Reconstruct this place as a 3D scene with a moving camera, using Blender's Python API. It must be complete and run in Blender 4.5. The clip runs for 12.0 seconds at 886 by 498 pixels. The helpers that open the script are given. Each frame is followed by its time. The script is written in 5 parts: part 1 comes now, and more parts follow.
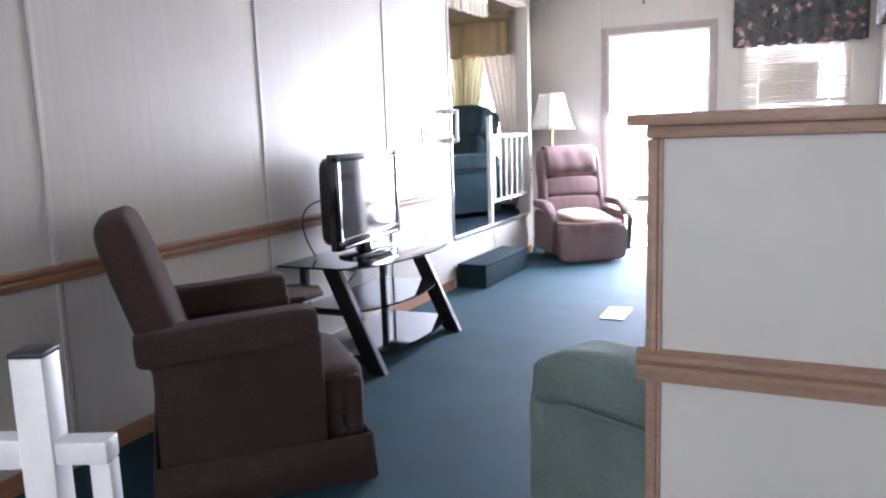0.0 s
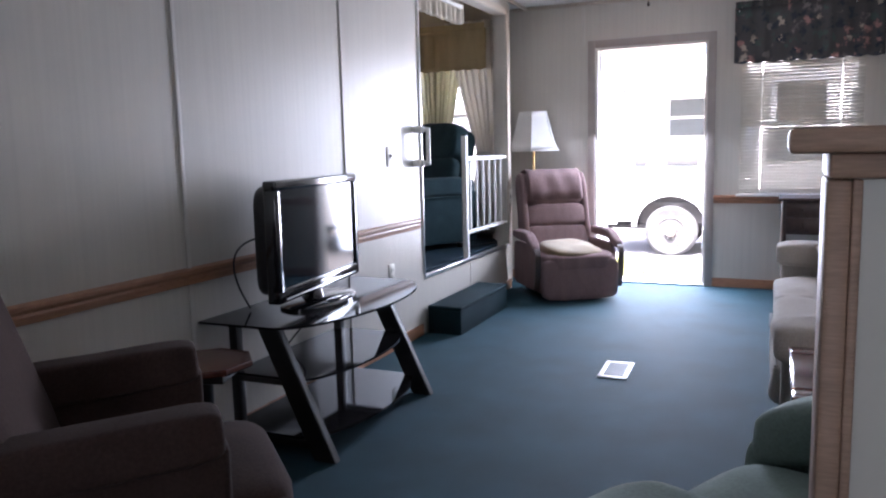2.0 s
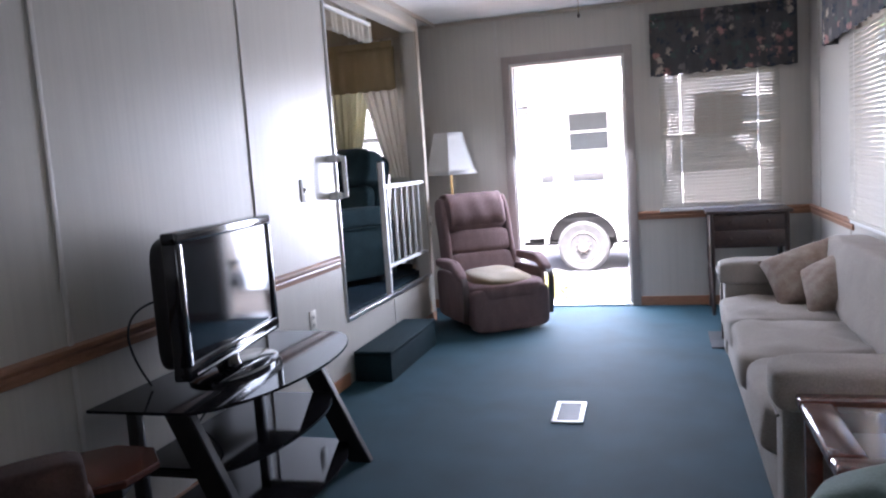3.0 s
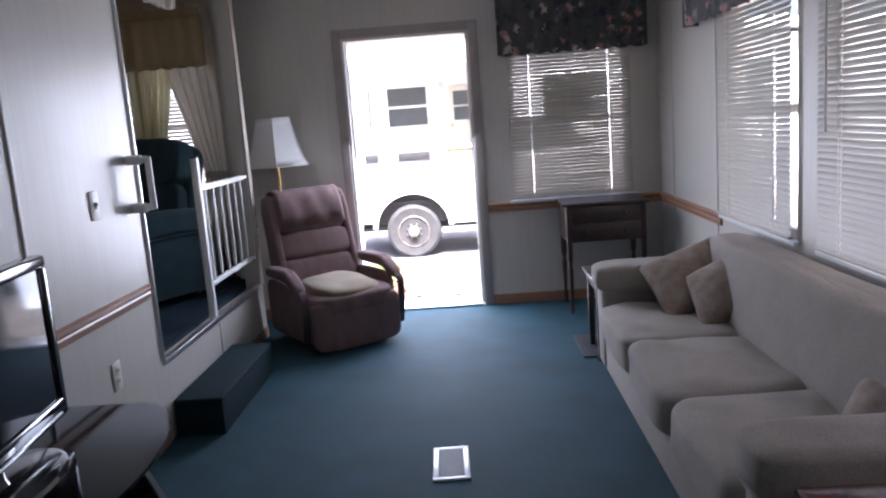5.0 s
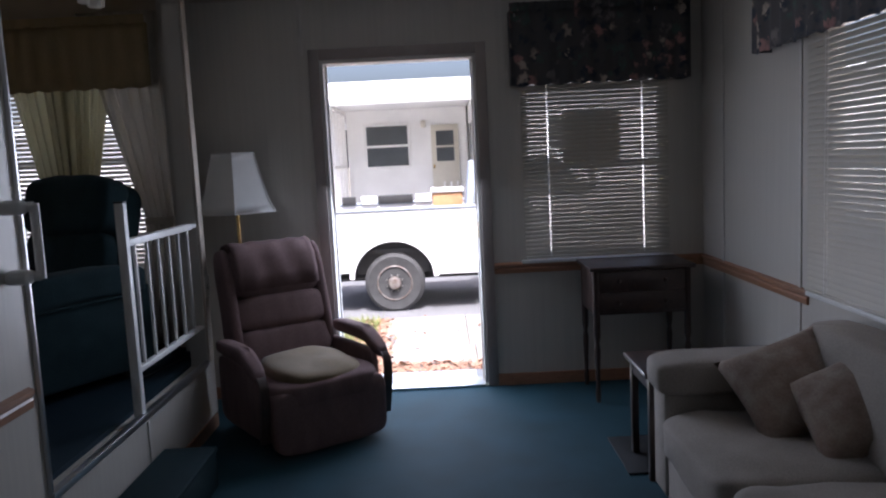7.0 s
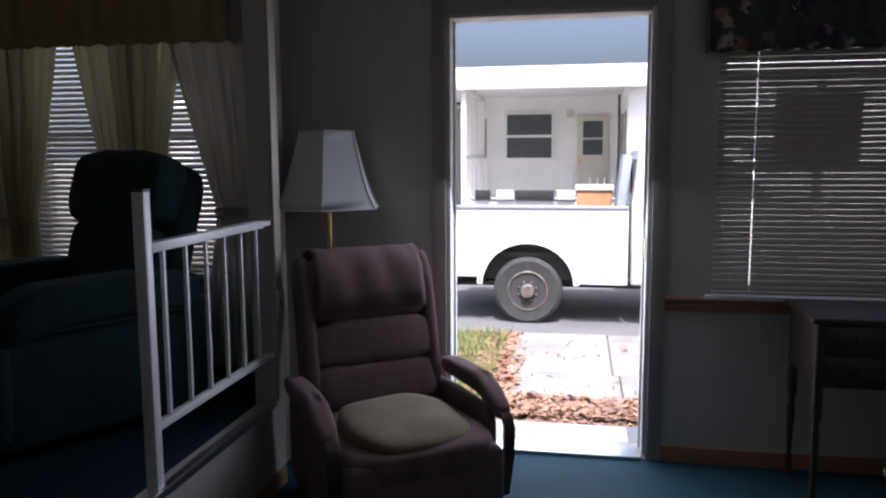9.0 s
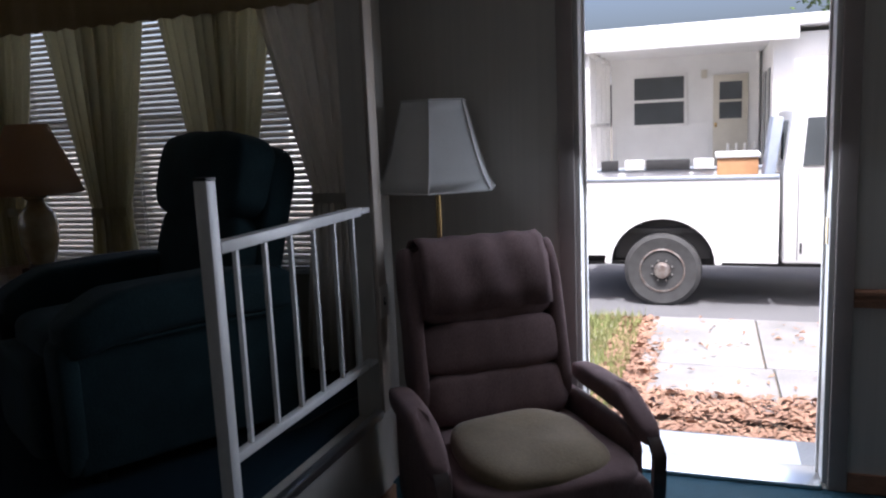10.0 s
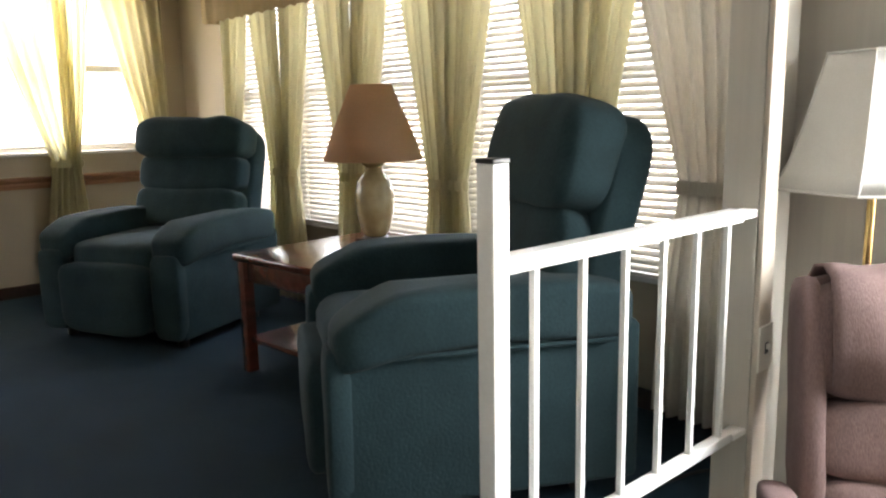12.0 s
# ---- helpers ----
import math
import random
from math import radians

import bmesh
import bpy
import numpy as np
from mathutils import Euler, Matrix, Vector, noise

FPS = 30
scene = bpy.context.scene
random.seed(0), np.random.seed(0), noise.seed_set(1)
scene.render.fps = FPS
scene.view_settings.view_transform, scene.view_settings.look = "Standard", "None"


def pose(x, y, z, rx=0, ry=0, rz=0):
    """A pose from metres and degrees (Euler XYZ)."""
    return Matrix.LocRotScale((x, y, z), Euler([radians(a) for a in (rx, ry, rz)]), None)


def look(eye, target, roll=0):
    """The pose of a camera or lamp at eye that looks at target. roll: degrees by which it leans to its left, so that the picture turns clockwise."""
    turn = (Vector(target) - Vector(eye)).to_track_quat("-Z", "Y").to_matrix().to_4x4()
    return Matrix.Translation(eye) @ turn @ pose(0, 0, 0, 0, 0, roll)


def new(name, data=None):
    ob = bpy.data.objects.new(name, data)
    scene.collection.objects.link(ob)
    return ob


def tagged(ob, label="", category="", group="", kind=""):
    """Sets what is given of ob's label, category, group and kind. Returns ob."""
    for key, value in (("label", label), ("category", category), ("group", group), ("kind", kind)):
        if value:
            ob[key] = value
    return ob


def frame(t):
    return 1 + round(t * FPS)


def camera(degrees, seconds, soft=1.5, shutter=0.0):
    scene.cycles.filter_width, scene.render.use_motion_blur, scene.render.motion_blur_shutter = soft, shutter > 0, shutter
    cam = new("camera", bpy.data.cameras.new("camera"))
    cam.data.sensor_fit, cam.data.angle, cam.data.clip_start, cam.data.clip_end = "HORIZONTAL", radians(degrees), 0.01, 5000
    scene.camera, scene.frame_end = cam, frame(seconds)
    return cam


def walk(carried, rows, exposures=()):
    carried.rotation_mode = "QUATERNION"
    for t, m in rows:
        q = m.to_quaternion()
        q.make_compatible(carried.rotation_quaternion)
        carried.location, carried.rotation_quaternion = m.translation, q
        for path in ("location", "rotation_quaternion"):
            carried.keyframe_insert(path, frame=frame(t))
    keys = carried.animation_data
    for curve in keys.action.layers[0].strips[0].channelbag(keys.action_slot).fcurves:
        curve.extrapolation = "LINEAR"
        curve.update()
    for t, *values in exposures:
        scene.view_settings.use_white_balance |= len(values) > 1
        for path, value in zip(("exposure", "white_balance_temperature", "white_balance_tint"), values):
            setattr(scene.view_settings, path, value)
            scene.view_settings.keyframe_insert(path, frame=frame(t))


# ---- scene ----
cam = camera(60.4, 12.0, soft=2.2)
PATH = [
    (0, (-0.043, 1.441, 1.2), (-0.917, 3.213, 0.889), -2.0),
    (0.5, (-0.133, 1.593, 1.205), (-0.719, 3.486, 0.937), -2.9),
    (1, (-0.248, 1.724, 1.21), (-0.773, 3.63, 0.908), -3.1),
    (1.5, (-0.313, 1.934, 1.2), (-1.004, 3.792, 0.934), -2.9),
    (2, (-0.384, 2.161, 1.205), (-1.188, 3.974, 0.943), -1.4),
    (2.5, (-0.548, 2.358, 1.221), (-1.221, 4.23, 1.016), -3.0),
    (4.5, (-0.894, 2.993, 1.383), (-1.183, 4.943, 1.046), -2.3),
    (5, (-0.998, 3.21, 1.392), (-1.082, 5.181, 1.062), -4.3),
    (5.5, (-1.043, 3.443, 1.388), (-1.179, 5.41, 1.054), -2.7),
    (6, (-1.05, 3.725, 1.398), (-1.261, 5.693, 1.11), -1.8),
    (6.5, (-1.114, 3.977, 1.402), (-1.162, 5.964, 1.184), -3.9),
    (8.5, (-1.238, 5.089, 1.392), (-1.213, 7.069, 1.109), -2.0),
    (9, (-1.249, 5.371, 1.39), (-1.606, 7.323, 1.148), -0.3),
    (9.5, (-1.277, 5.6, 1.387), (-1.804, 7.503, 1.07), -2.2),
    (10, (-1.362, 5.853, 1.383), (-2.026, 7.715, 1.079), -2.5),
    (10.5, (-1.435, 6.052, 1.392), (-2.416, 7.772, 1.107), -0.7),
    (11, (-1.48, 6.215, 1.385), (-2.677, 7.772, 1.008), -0.7),
    (11.5, (-1.589, 6.373, 1.383), (-2.873, 7.883, 1.11), -1.0),
    (12, (-1.668, 6.516, 1.37), (-3.127, 7.839, 1.021), -1.1),
]
EXPOSURES = [(0.0, 5.35, 5850, 22), (0.5, 4.9, 5800, 22), (1.0, 4.45, 5800, 22), (1.5, 4.15, 5750, 22), (2.5, 3.9, 5750, 22), (4.5, 3.1, 5750, 22),
             (5.5, 2.7, 5750, 22), (6.5, 1.85, 5720, 20), (8.5, 1.0, 5750, 18), (10.1, 1.0, 5780, 17), (10.6, 2.5, 6200, 15), (11.0, 3.35, 6650, 11),
             (11.5, 4.2, 6950, 10), (12.0, 4.6, 7000, 10)]
walk(cam, [(t, look(eye, target, roll)) for t, eye, target, roll in PATH], EXPOSURES)

# ---- world, sun, daylight ----
world = bpy.data.worlds.new("world")
scene.world = world
world.use_nodes = True
wn = world.node_tree
sky = wn.nodes.new("ShaderNodeTexSky")
sky.sky_type = 'NISHITA'
sky.sun_disc = False
SUN_EL, SUN_AZ = radians(66), radians(172)
sky.sun_elevation = SUN_EL
sky.sun_rotation = SUN_AZ
sky.air_density, sky.dust_density, sky.ozone_density = 1.0, 9.0, 1.0
wn.links.new(sky.outputs[0], wn.nodes["Background"].inputs[0])
wn.nodes["Background"].inputs[1].default_value = 0.14
sun = new("sun", bpy.data.lights.new("sun", "SUN"))
sun.data.energy, sun.data.angle, sun.data.color = 3.8, radians(0.6), (1.0, 0.95, 0.87)
sun_dir = Vector((math.sin(SUN_AZ) * math.cos(SUN_EL), math.cos(SUN_AZ) * math.cos(SUN_EL), math.sin(SUN_EL)))
sun.matrix_world = look(tuple(sun_dir * 40), (0, 0, 0))


def daylight(name, at, to, sx, sy, power, color=(0.9, 0.95, 1.0)):
    """An area lamp in or before an opening that stands in for the sky's light."""
    d = bpy.data.lights.new(name, "AREA")
    d.shape, d.size, d.size_y, d.energy, d.color = "RECTANGLE", sx, sy, power, color
    ob = new(name, d)
    ob.matrix_world = look(at, to)
    return ob


daylight("daylight_door", (-1.405, 8.99, 1.0), (-1.41, 7.2, 0.0), 0.86, 1.9, 9.6, (0.86, 0.93, 1.0))
daylight("daylight_sunroom", (-4.5, 8.76, 1.5), (-4.5, 5, 1.3), 3.3, 1.3, 3.4)
daylight("daylight_sunroom_side", (-6.44, 7.7, 1.65), (-3, 7.5, 1.2), 1.0, 0.9, 0.8)
# added fill lamp on the room side, out of view, brightens the half wall
daylight("fill_behind", (-0.25, -1.13, 1.42), (0.1, 3.0, 1.0), 0.92, 0.98, 1.35)

# ---- materials ----


def mat(name, base, rough=0.6, metal=0.0, var=0.15, scale=8.0, fine=0.0, fscale=120.0, bump=0.0, bscale=150.0, coat=0.0,
        trans=0.0, stretch=(1, 1, 1), second=None, rand=0.0, spec=0.5, sheen=0.0):
    """A procedural material: base colour varied at two scales, with a fine relief."""
    m = bpy.data.materials.new(name)
    m.use_nodes = True
    nt = m.node_tree
    n, l = nt.nodes, nt.links
    b = n["Principled BSDF"]
    b.inputs["Roughness"].default_value = rough
    b.inputs["Metallic"].default_value = metal
    b.inputs["Coat Weight"].default_value = coat
    b.inputs["Coat Roughness"].default_value = 0.12
    b.inputs["Specular IOR Level"].default_value = spec
    b.inputs["Sheen Weight"].default_value = sheen
    b.inputs["Transmission Weight"].default_value = trans
    tc = n.new("ShaderNodeTexCoord")
    mp = n.new("ShaderNodeMapping")
    mp.inputs["Scale"].default_value = stretch
    l.new(tc.outputs["Object"], mp.inputs[0])
    no = n.new("ShaderNodeTexNoise")
    no.inputs["Scale"].default_value, no.inputs["Detail"].default_value = scale, 5
    l.new(mp.outputs[0], no.inputs["Vector"])
    ramp = n.new("ShaderNodeValToRGB")
    ramp.color_ramp.elements[0].position, ramp.color_ramp.elements[1].position = 0.3, 0.7
    lo = second or tuple(c * (1 - var) for c in base)
    hi = base if second else tuple(min(1, c * (1 + var)) for c in base)
    ramp.color_ramp.elements[0].color, ramp.color_ramp.elements[1].color = (*lo, 1), (*hi, 1)
    l.new(no.outputs[0], ramp.inputs[0])
    out = ramp.outputs[0]
    if fine or bump:
        nf = n.new("ShaderNodeTexNoise")
        nf.inputs["Scale"].default_value, nf.inputs["Detail"].default_value = (fscale if fine else bscale), 3
        l.new(mp.outputs[0], nf.inputs["Vector"])
    if fine:
        mx = n.new("ShaderNodeMix")
        mx.data_type, mx.blend_type = 'RGBA', 'MULTIPLY'
        mx.inputs[0].default_value = 1.0
        r2 = n.new("ShaderNodeValToRGB")
        r2.color_ramp.elements[0].position, r2.color_ramp.elements[1].position = 0.3, 0.7
        r2.color_ramp.elements[0].color = (1 - fine, 1 - fine, 1 - fine, 1)
        l.new(nf.outputs[0], r2.inputs[0])
        l.new(out, mx.inputs[6])
        l.new(r2.outputs[0], mx.inputs[7])
        out = mx.outputs[2]
    if rand:
        oi = n.new("ShaderNodeObjectInfo")
        hs = n.new("ShaderNodeHueSaturation")
        ma = n.new("ShaderNodeMapRange")
        ma.inputs[3].default_value, ma.inputs[4].default_value = 1 - rand, 1 + rand
        l.new(oi.outputs["Random"], ma.inputs[0])
        l.new(ma.outputs[0], hs.inputs["Value"])
        l.new(out, hs.inputs["Color"])
        out = hs.outputs[0]
    l.new(out, b.inputs["Base Color"])
    if bump:
        bp = n.new("ShaderNodeBump")
        bp.inputs["Strength"].default_value, bp.inputs["Distance"].default_value = bump, 0.004
        l.new(nf.outputs[0], bp.inputs["Height"])
        l.new(bp.outputs[0], b.inputs["Normal"])
    return m


def cloth_mat(name, base, through_light=0.4, **kw):
    """Thin cloth or plastic that lets some light through."""
    m = mat(name, base, **kw)
    n, l = m.node_tree.nodes, m.node_tree.links
    b = n["Principled BSDF"]
    tr = n.new("ShaderNodeBsdfTranslucent")
    l.new(b.inputs["Base Color"].links[0].from_socket, tr.inputs[0])
    ms = n.new("ShaderNodeMixShader")
    ms.inputs[0].default_value = through_light
    l.new(b.outputs[0], ms.inputs[1])
    l.new(tr.outputs[0], ms.inputs[2])
    l.new(ms.outputs[0], n["Material Output"].inputs[0])
    return m


WALL = mat("wall_panel_vinyl", (0.54, 0.505, 0.445), rough=0.40, var=0.04, scale=2.0, fine=0.05, fscale=60, stretch=(30, 30, 0.6), bump=0.12, coat=0.08)
WALL_PLAIN = mat("half_wall_paint", (0.66, 0.64, 0.565), rough=0.5, var=0.03, scale=3, bump=0.08)
WALL_TAN = mat("sunroom_wall_paint", (0.50, 0.43, 0.32), rough=0.6, var=0.05, scale=2.0, bump=0.05)
CEIL = mat("ceiling_paint", (0.74, 0.73, 0.70), rough=0.8, var=0.04, bump=0.3, bscale=90)
# tan ceiling whose shade is put into the brown base colour
CEIL_SHADED = mat("sunroom_ceiling_panel", (0.34, 0.24, 0.15), rough=0.7, var=0.08, scale=3)
CARPET = mat("teal_carpet", (0.0170, 0.062, 0.083), rough=0.8, var=0.18, scale=3.5, fine=0.45, fscale=260, bump=0.9, spec=0.28)
CARPET_NAVY = mat("navy_carpet", (0.011, 0.030, 0.046), rough=0.85, var=0.18, scale=3.5, fine=0.45, fscale=260, bump=0.9, spec=0.2)
CARPET_STEP = mat("dark_step_carpet", (0.009, 0.028, 0.034), rough=0.85, var=0.2, scale=4, fine=0.45, fscale=260, bump=0.9, spec=0.2)
WOOD = mat("stained_trim_wood", (0.38, 0.19, 0.105), rough=0.42, var=0.15, scale=6, fine=0.25, fscale=30, stretch=(3, 1, 12), coat=0.15)
WOOD_CAP = mat("pale_stained_oak", (0.42, 0.27, 0.18), rough=0.5, var=0.12, scale=5, fine=0.25, fscale=40, stretch=(1, 8, 10))
WOOD_DARK = mat("dark_walnut", (0.055, 0.030, 0.022), rough=0.4, var=0.25, scale=6, fine=0.3, fscale=40, stretch=(8, 1, 8), coat=0.2)
WOOD_RED = mat("cherry_wood", (0.12, 0.038, 0.024), rough=0.22, var=0.2, scale=5, fine=0.25, fscale=40, stretch=(8, 1, 8), coat=0.5)
WHITE = mat("white_painted_metal", (0.78, 0.77, 0.74), rough=0.35, var=0.04, scale=20, fine=0.05)
CREAM = mat("cream_trim_paint", (0.50, 0.43, 0.35), rough=0.5, var=0.05, scale=5, bump=0.05)
BROWN_TRIM = mat("brown_door_trim", (0.36, 0.31, 0.28), rough=0.5, var=0.08, scale=6)
# pale tone holds the sunlight that falls on the jamb's inner faces
JAMB = mat("sunlit_pale_jamb", (0.66, 0.63, 0.58), rough=0.45, var=0.04, scale=5)
BATTEN = mat("batten_vinyl", (0.55, 0.52, 0.47), rough=0.4, var=0.05)
BLACK_GLOSS = mat("black_gloss_plastic", (0.010, 0.010, 0.012), rough=0.10, var=0.1, coat=0.5)
BLACK_METAL = mat("black_powder_coat", (0.013, 0.012, 0.012), rough=0.35, var=0.15, fine=0.1)
BLACK_CAP = mat("black_plastic_cap", (0.015, 0.015, 0.015), rough=0.5)
SCREEN = mat("tv_screen", (0.012, 0.014, 0.018), rough=0.06, var=0.05, spec=0.13)
DARK_GLASS = mat("smoked_glass", (0.012, 0.011, 0.012), rough=0.07, var=0.05, spec=0.18)
GLASS = mat("window_glass", (1, 1, 1), rough=0.0, var=0.0, trans=1.0)
GLASS.node_tree.nodes["Principled BSDF"].inputs["IOR"].default_value = 1.15
BRASS = mat("brass", (0.60, 0.42, 0.18), rough=0.25, metal=1.0, var=0.08)
CHROME = mat("worn_chrome", (0.46, 0.45, 0.44), rough=0.42, metal=1.0, var=0.12, scale=25)
ALU = mat("aluminium_edge", (0.70, 0.70, 0.70), rough=0.3, metal=1.0, var=0.08)
MAUVE = mat("mauve_velour", (0.205, 0.135, 0.128), rough=0.95, var=0.14, scale=9, fine=0.3, fscale=200, bump=0.35, spec=0.15, sheen=0.04, stretch=(1.6, 1.6, 0.5))
MAUVE_PAD = mat("ochre_pad", (0.19, 0.135, 0.072), rough=0.9, var=0.12, scale=8, fine=0.2, bump=0.3, sheen=0.2)
BROWN_FAB = mat("brown_upholstery", (0.062, 0.038, 0.031), rough=0.95, var=0.1, scale=7, fine=0.25, bump=0.35, spec=0.15, sheen=0.04)
GREEN_FAB = mat("dark_green_velour", (0.020, 0.043, 0.050), rough=0.9, var=0.2, scale=7, fine=0.2, bump=0.3, spec=0.2, sheen=0.04)
SAGE_FAB = mat("sage_velour", (0.19, 0.245, 0.215), rough=0.9, var=0.12, scale=7, fine=0.2, bump=0.3, spec=0.2, sheen=0.04)
SOFA_FAB = mat("beige_woven_upholstery", (0.37, 0.33, 0.29), rough=0.95, var=0.07, scale=6, fine=0.22, fscale=180, bump=0.5, spec=0.15, sheen=0.04)
PILLOW_FAB = mat("patterned_pillow_cloth", (0.36, 0.30, 0.24), second=(0.24, 0.165, 0.125), rough=0.9, scale=16, fine=0.2, bump=0.3)
CURTAIN = cloth_mat("cream_curtain_cloth", (0.84, 0.80, 0.62), through_light=0.70, rough=0.9, var=0.06, scale=5, fine=0.12, fscale=90, stretch=(3, 3, 0.4))
CURTAIN_PINK = cloth_mat("beige_curtain_cloth", (0.82, 0.77, 0.68), through_light=0.58, rough=0.9, var=0.06, scale=5, fine=0.12, fscale=90, stretch=(3, 3, 0.4))
GOLD_CLOTH = cloth_mat("gold_valance_cloth", (0.56, 0.44, 0.24), through_light=0.2, rough=0.85, var=0.1, scale=4, fine=0.12, stretch=(3, 3, 0.6))
SLAT = cloth_mat("blind_slat_vinyl", (0.70, 0.67, 0.61), through_light=0.14, rough=0.4, var=0.03)
# SLAT again, with the long room's dimmer light put into its colour
SLAT_DIM = cloth_mat("dimmed_blind_slat", (0.50, 0.47, 0.40), through_light=0.06, rough=0.45, var=0.03)
SHADE = cloth_mat("white_lampshade_cloth", (0.64, 0.62, 0.585), through_light=0.12, rough=0.9, var=0.03, fine=0.06, fscale=200)
SHADE_TAN = cloth_mat("tan_lampshade_cloth", (0.68, 0.48, 0.31), through_light=0.5, rough=0.9, var=0.04, fine=0.08, fscale=200)
CERAMIC = mat("cream_ceramic", (0.52, 0.44, 0.26), second=(0.36, 0.28, 0.14), rough=0.2, scale=14, coat=0.5)
OUTLET = mat("ivory_plastic", (0.66, 0.62, 0.54), rough=0.4, var=0.03)
SLOT = mat("dark_slot", (0.03, 0.03, 0.03), rough=0.7)
VENT_GREY = mat("vent_louvre_grey", (0.16, 0.15, 0.14), rough=0.5, var=0.1)


def floral_mat():
    m = mat("floral_valance_cloth", (0.05, 0.05, 0.06), rough=0.9)
    n, l = m.node_tree.nodes, m.node_tree.links
    tc = n.new("ShaderNodeTexCoord")
    vo = n.new("ShaderNodeTexVoronoi")
    vo.inputs["Scale"].default_value = 15
    wob = n.new("ShaderNodeTexNoise")
    wob.inputs["Scale"].default_value = 26
    add = n.new("ShaderNodeMix")
    add.data_type, add.blend_type = 'RGBA', 'LINEAR_LIGHT'
    add.inputs[0].default_value = 0.05
    l.new(tc.outputs["Object"], add.inputs[6])
    l.new(wob.outputs["Color"], add.inputs[7])
    l.new(tc.outputs["Object"], wob.inputs["Vector"])
    l.new(add.outputs[2], vo.inputs["Vector"])
    sep = n.new("ShaderNodeSeparateColor")
    l.new(vo.outputs["Color"], sep.inputs[0])
    r = n.new("ShaderNodeValToRGB")
    r.color_ramp.interpolation = 'CONSTANT'
    e = r.color_ramp.elements
    e[0].color, e[1].color, e[1].position = (0.035, 0.04, 0.055, 1), (0.07, 0.10, 0.085, 1), 0.35
    for p, c in ((0.55, (0.20, 0.17, 0.16, 1)), (0.68, (0.34, 0.18, 0.16, 1)), (0.8, (0.03, 0.035, 0.05, 1)), (0.92, (0.42, 0.34, 0.27, 1))):
        k = e.new(p)
        k.color = c
    l.new(sep.outputs[0], r.inputs[0])
    mx = n.new("ShaderNodeMix")
    mx.data_type = 'RGBA'
    rr = n.new("ShaderNodeMapRange")
    rr.inputs[1].default_value, rr.inputs[2].default_value = 0.25, 0.55
    l.new(vo.outputs["Distance"], rr.inputs[0])
    l.new(rr.outputs[0], mx.inputs[0])
    l.new(r.outputs[0], mx.inputs[6])
    mx.inputs[7].default_value = (0.075, 0.07, 0.068, 1)
    l.new(mx.outputs[2], n["Principled BSDF"].inputs["Base Color"])
    return m


FLORAL = floral_mat()

# ---- building helpers ----


def mesh_of(name, bm, material, smooth=None):
    me = bpy.data.meshes.new(name)
    bmesh.ops.recalc_face_normals(bm, faces=bm.faces)
    bm.to_mesh(me)
    bm.free()
    me.materials.append(material)
    if smooth is not None:
        me.shade_smooth()
        if smooth < 180:
            me.set_sharp_from_angle(angle=radians(smooth))
    return me


def part(name, bm, material, parent=None, label="", at=None, smooth=35):
    """Link a bmesh as one mesh object under a thing or a part."""
    ob = new(name, mesh_of(name, bm, material, smooth))
    ob.parent = parent
    if at is not None:
        ob.matrix_basis = at
    return tagged(ob, label)


def thing(name, label, category, at=None, group="", kind=""):
    ob = new(name)
    ob.empty_display_size = 0.1
    if at is not None:
        ob.matrix_basis = at
    return tagged(ob, label, category, group, kind)


def box(x0, x1, y0, y1, z0, z1, bevel=0.0, seg=2, bm=None):
    """A bevelled box, added to bm where one is given."""
    own = bmesh.new()
    g = bmesh.ops.create_cube(own, size=1)["verts"]
    for v in g:
        v.co = Vector(((x0 + x1) / 2 + v.co.x * (x1 - x0), (y0 + y1) / 2 + v.co.y * (y1 - y0), (z0 + z1) / 2 + v.co.z * (z1 - z0)))
    if bevel:
        bmesh.ops.bevel(own, geom=own.edges[:], offset=bevel, segments=seg, affect='EDGES', profile=0.5)
    return joined(bm, own)


def joined(bm, own, m=None):
    if m is not None:
        bmesh.ops.transform(own, matrix=m, verts=own.verts)
    if bm is None:
        return own
    me = bpy.data.meshes.new("tmp")
    own.to_mesh(me)
    own.free()
    bm.from_mesh(me)
    bpy.data.meshes.remove(me)
    return bm


def soft(cx, cy, cz, sx, sy, sz, e=0.35, n=28, wob=0.006, bm=None, turn=None, seed=0.0):
    """A stuffed, rounded cushion form of full size sx, sy, sz."""
    own = bmesh.new()
    rows = []
    m = n // 2

    def pw(v, k):
        return math.copysign(abs(v) ** k, v)
    for i in range(m + 1):
        a = -math.pi / 2 + math.pi * i / m
        row = []
        for j in range(n):
            b = 2 * math.pi * j / n
            p = Vector((pw(math.cos(a), e) * pw(math.cos(b), e) * sx / 2, pw(math.cos(a), e) * pw(math.sin(b), e) * sy / 2, pw(math.sin(a), e) * sz / 2))
            p += wob * noise.noise_vector(p * 7 + Vector((cx + seed, cy, cz)))
            row.append(own.verts.new(p))
        rows.append(row)
    for i in range(m):
        for j in range(n):
            own.faces.new((rows[i][j], rows[i][(j + 1) % n], rows[i + 1][(j + 1) % n], rows[i + 1][j]))
    bmesh.ops.remove_doubles(own, verts=own.verts, dist=0.0004)
    mm = Matrix.Translation((cx, cy, cz)) @ (turn or Matrix())
    return joined(bm, own, mm)


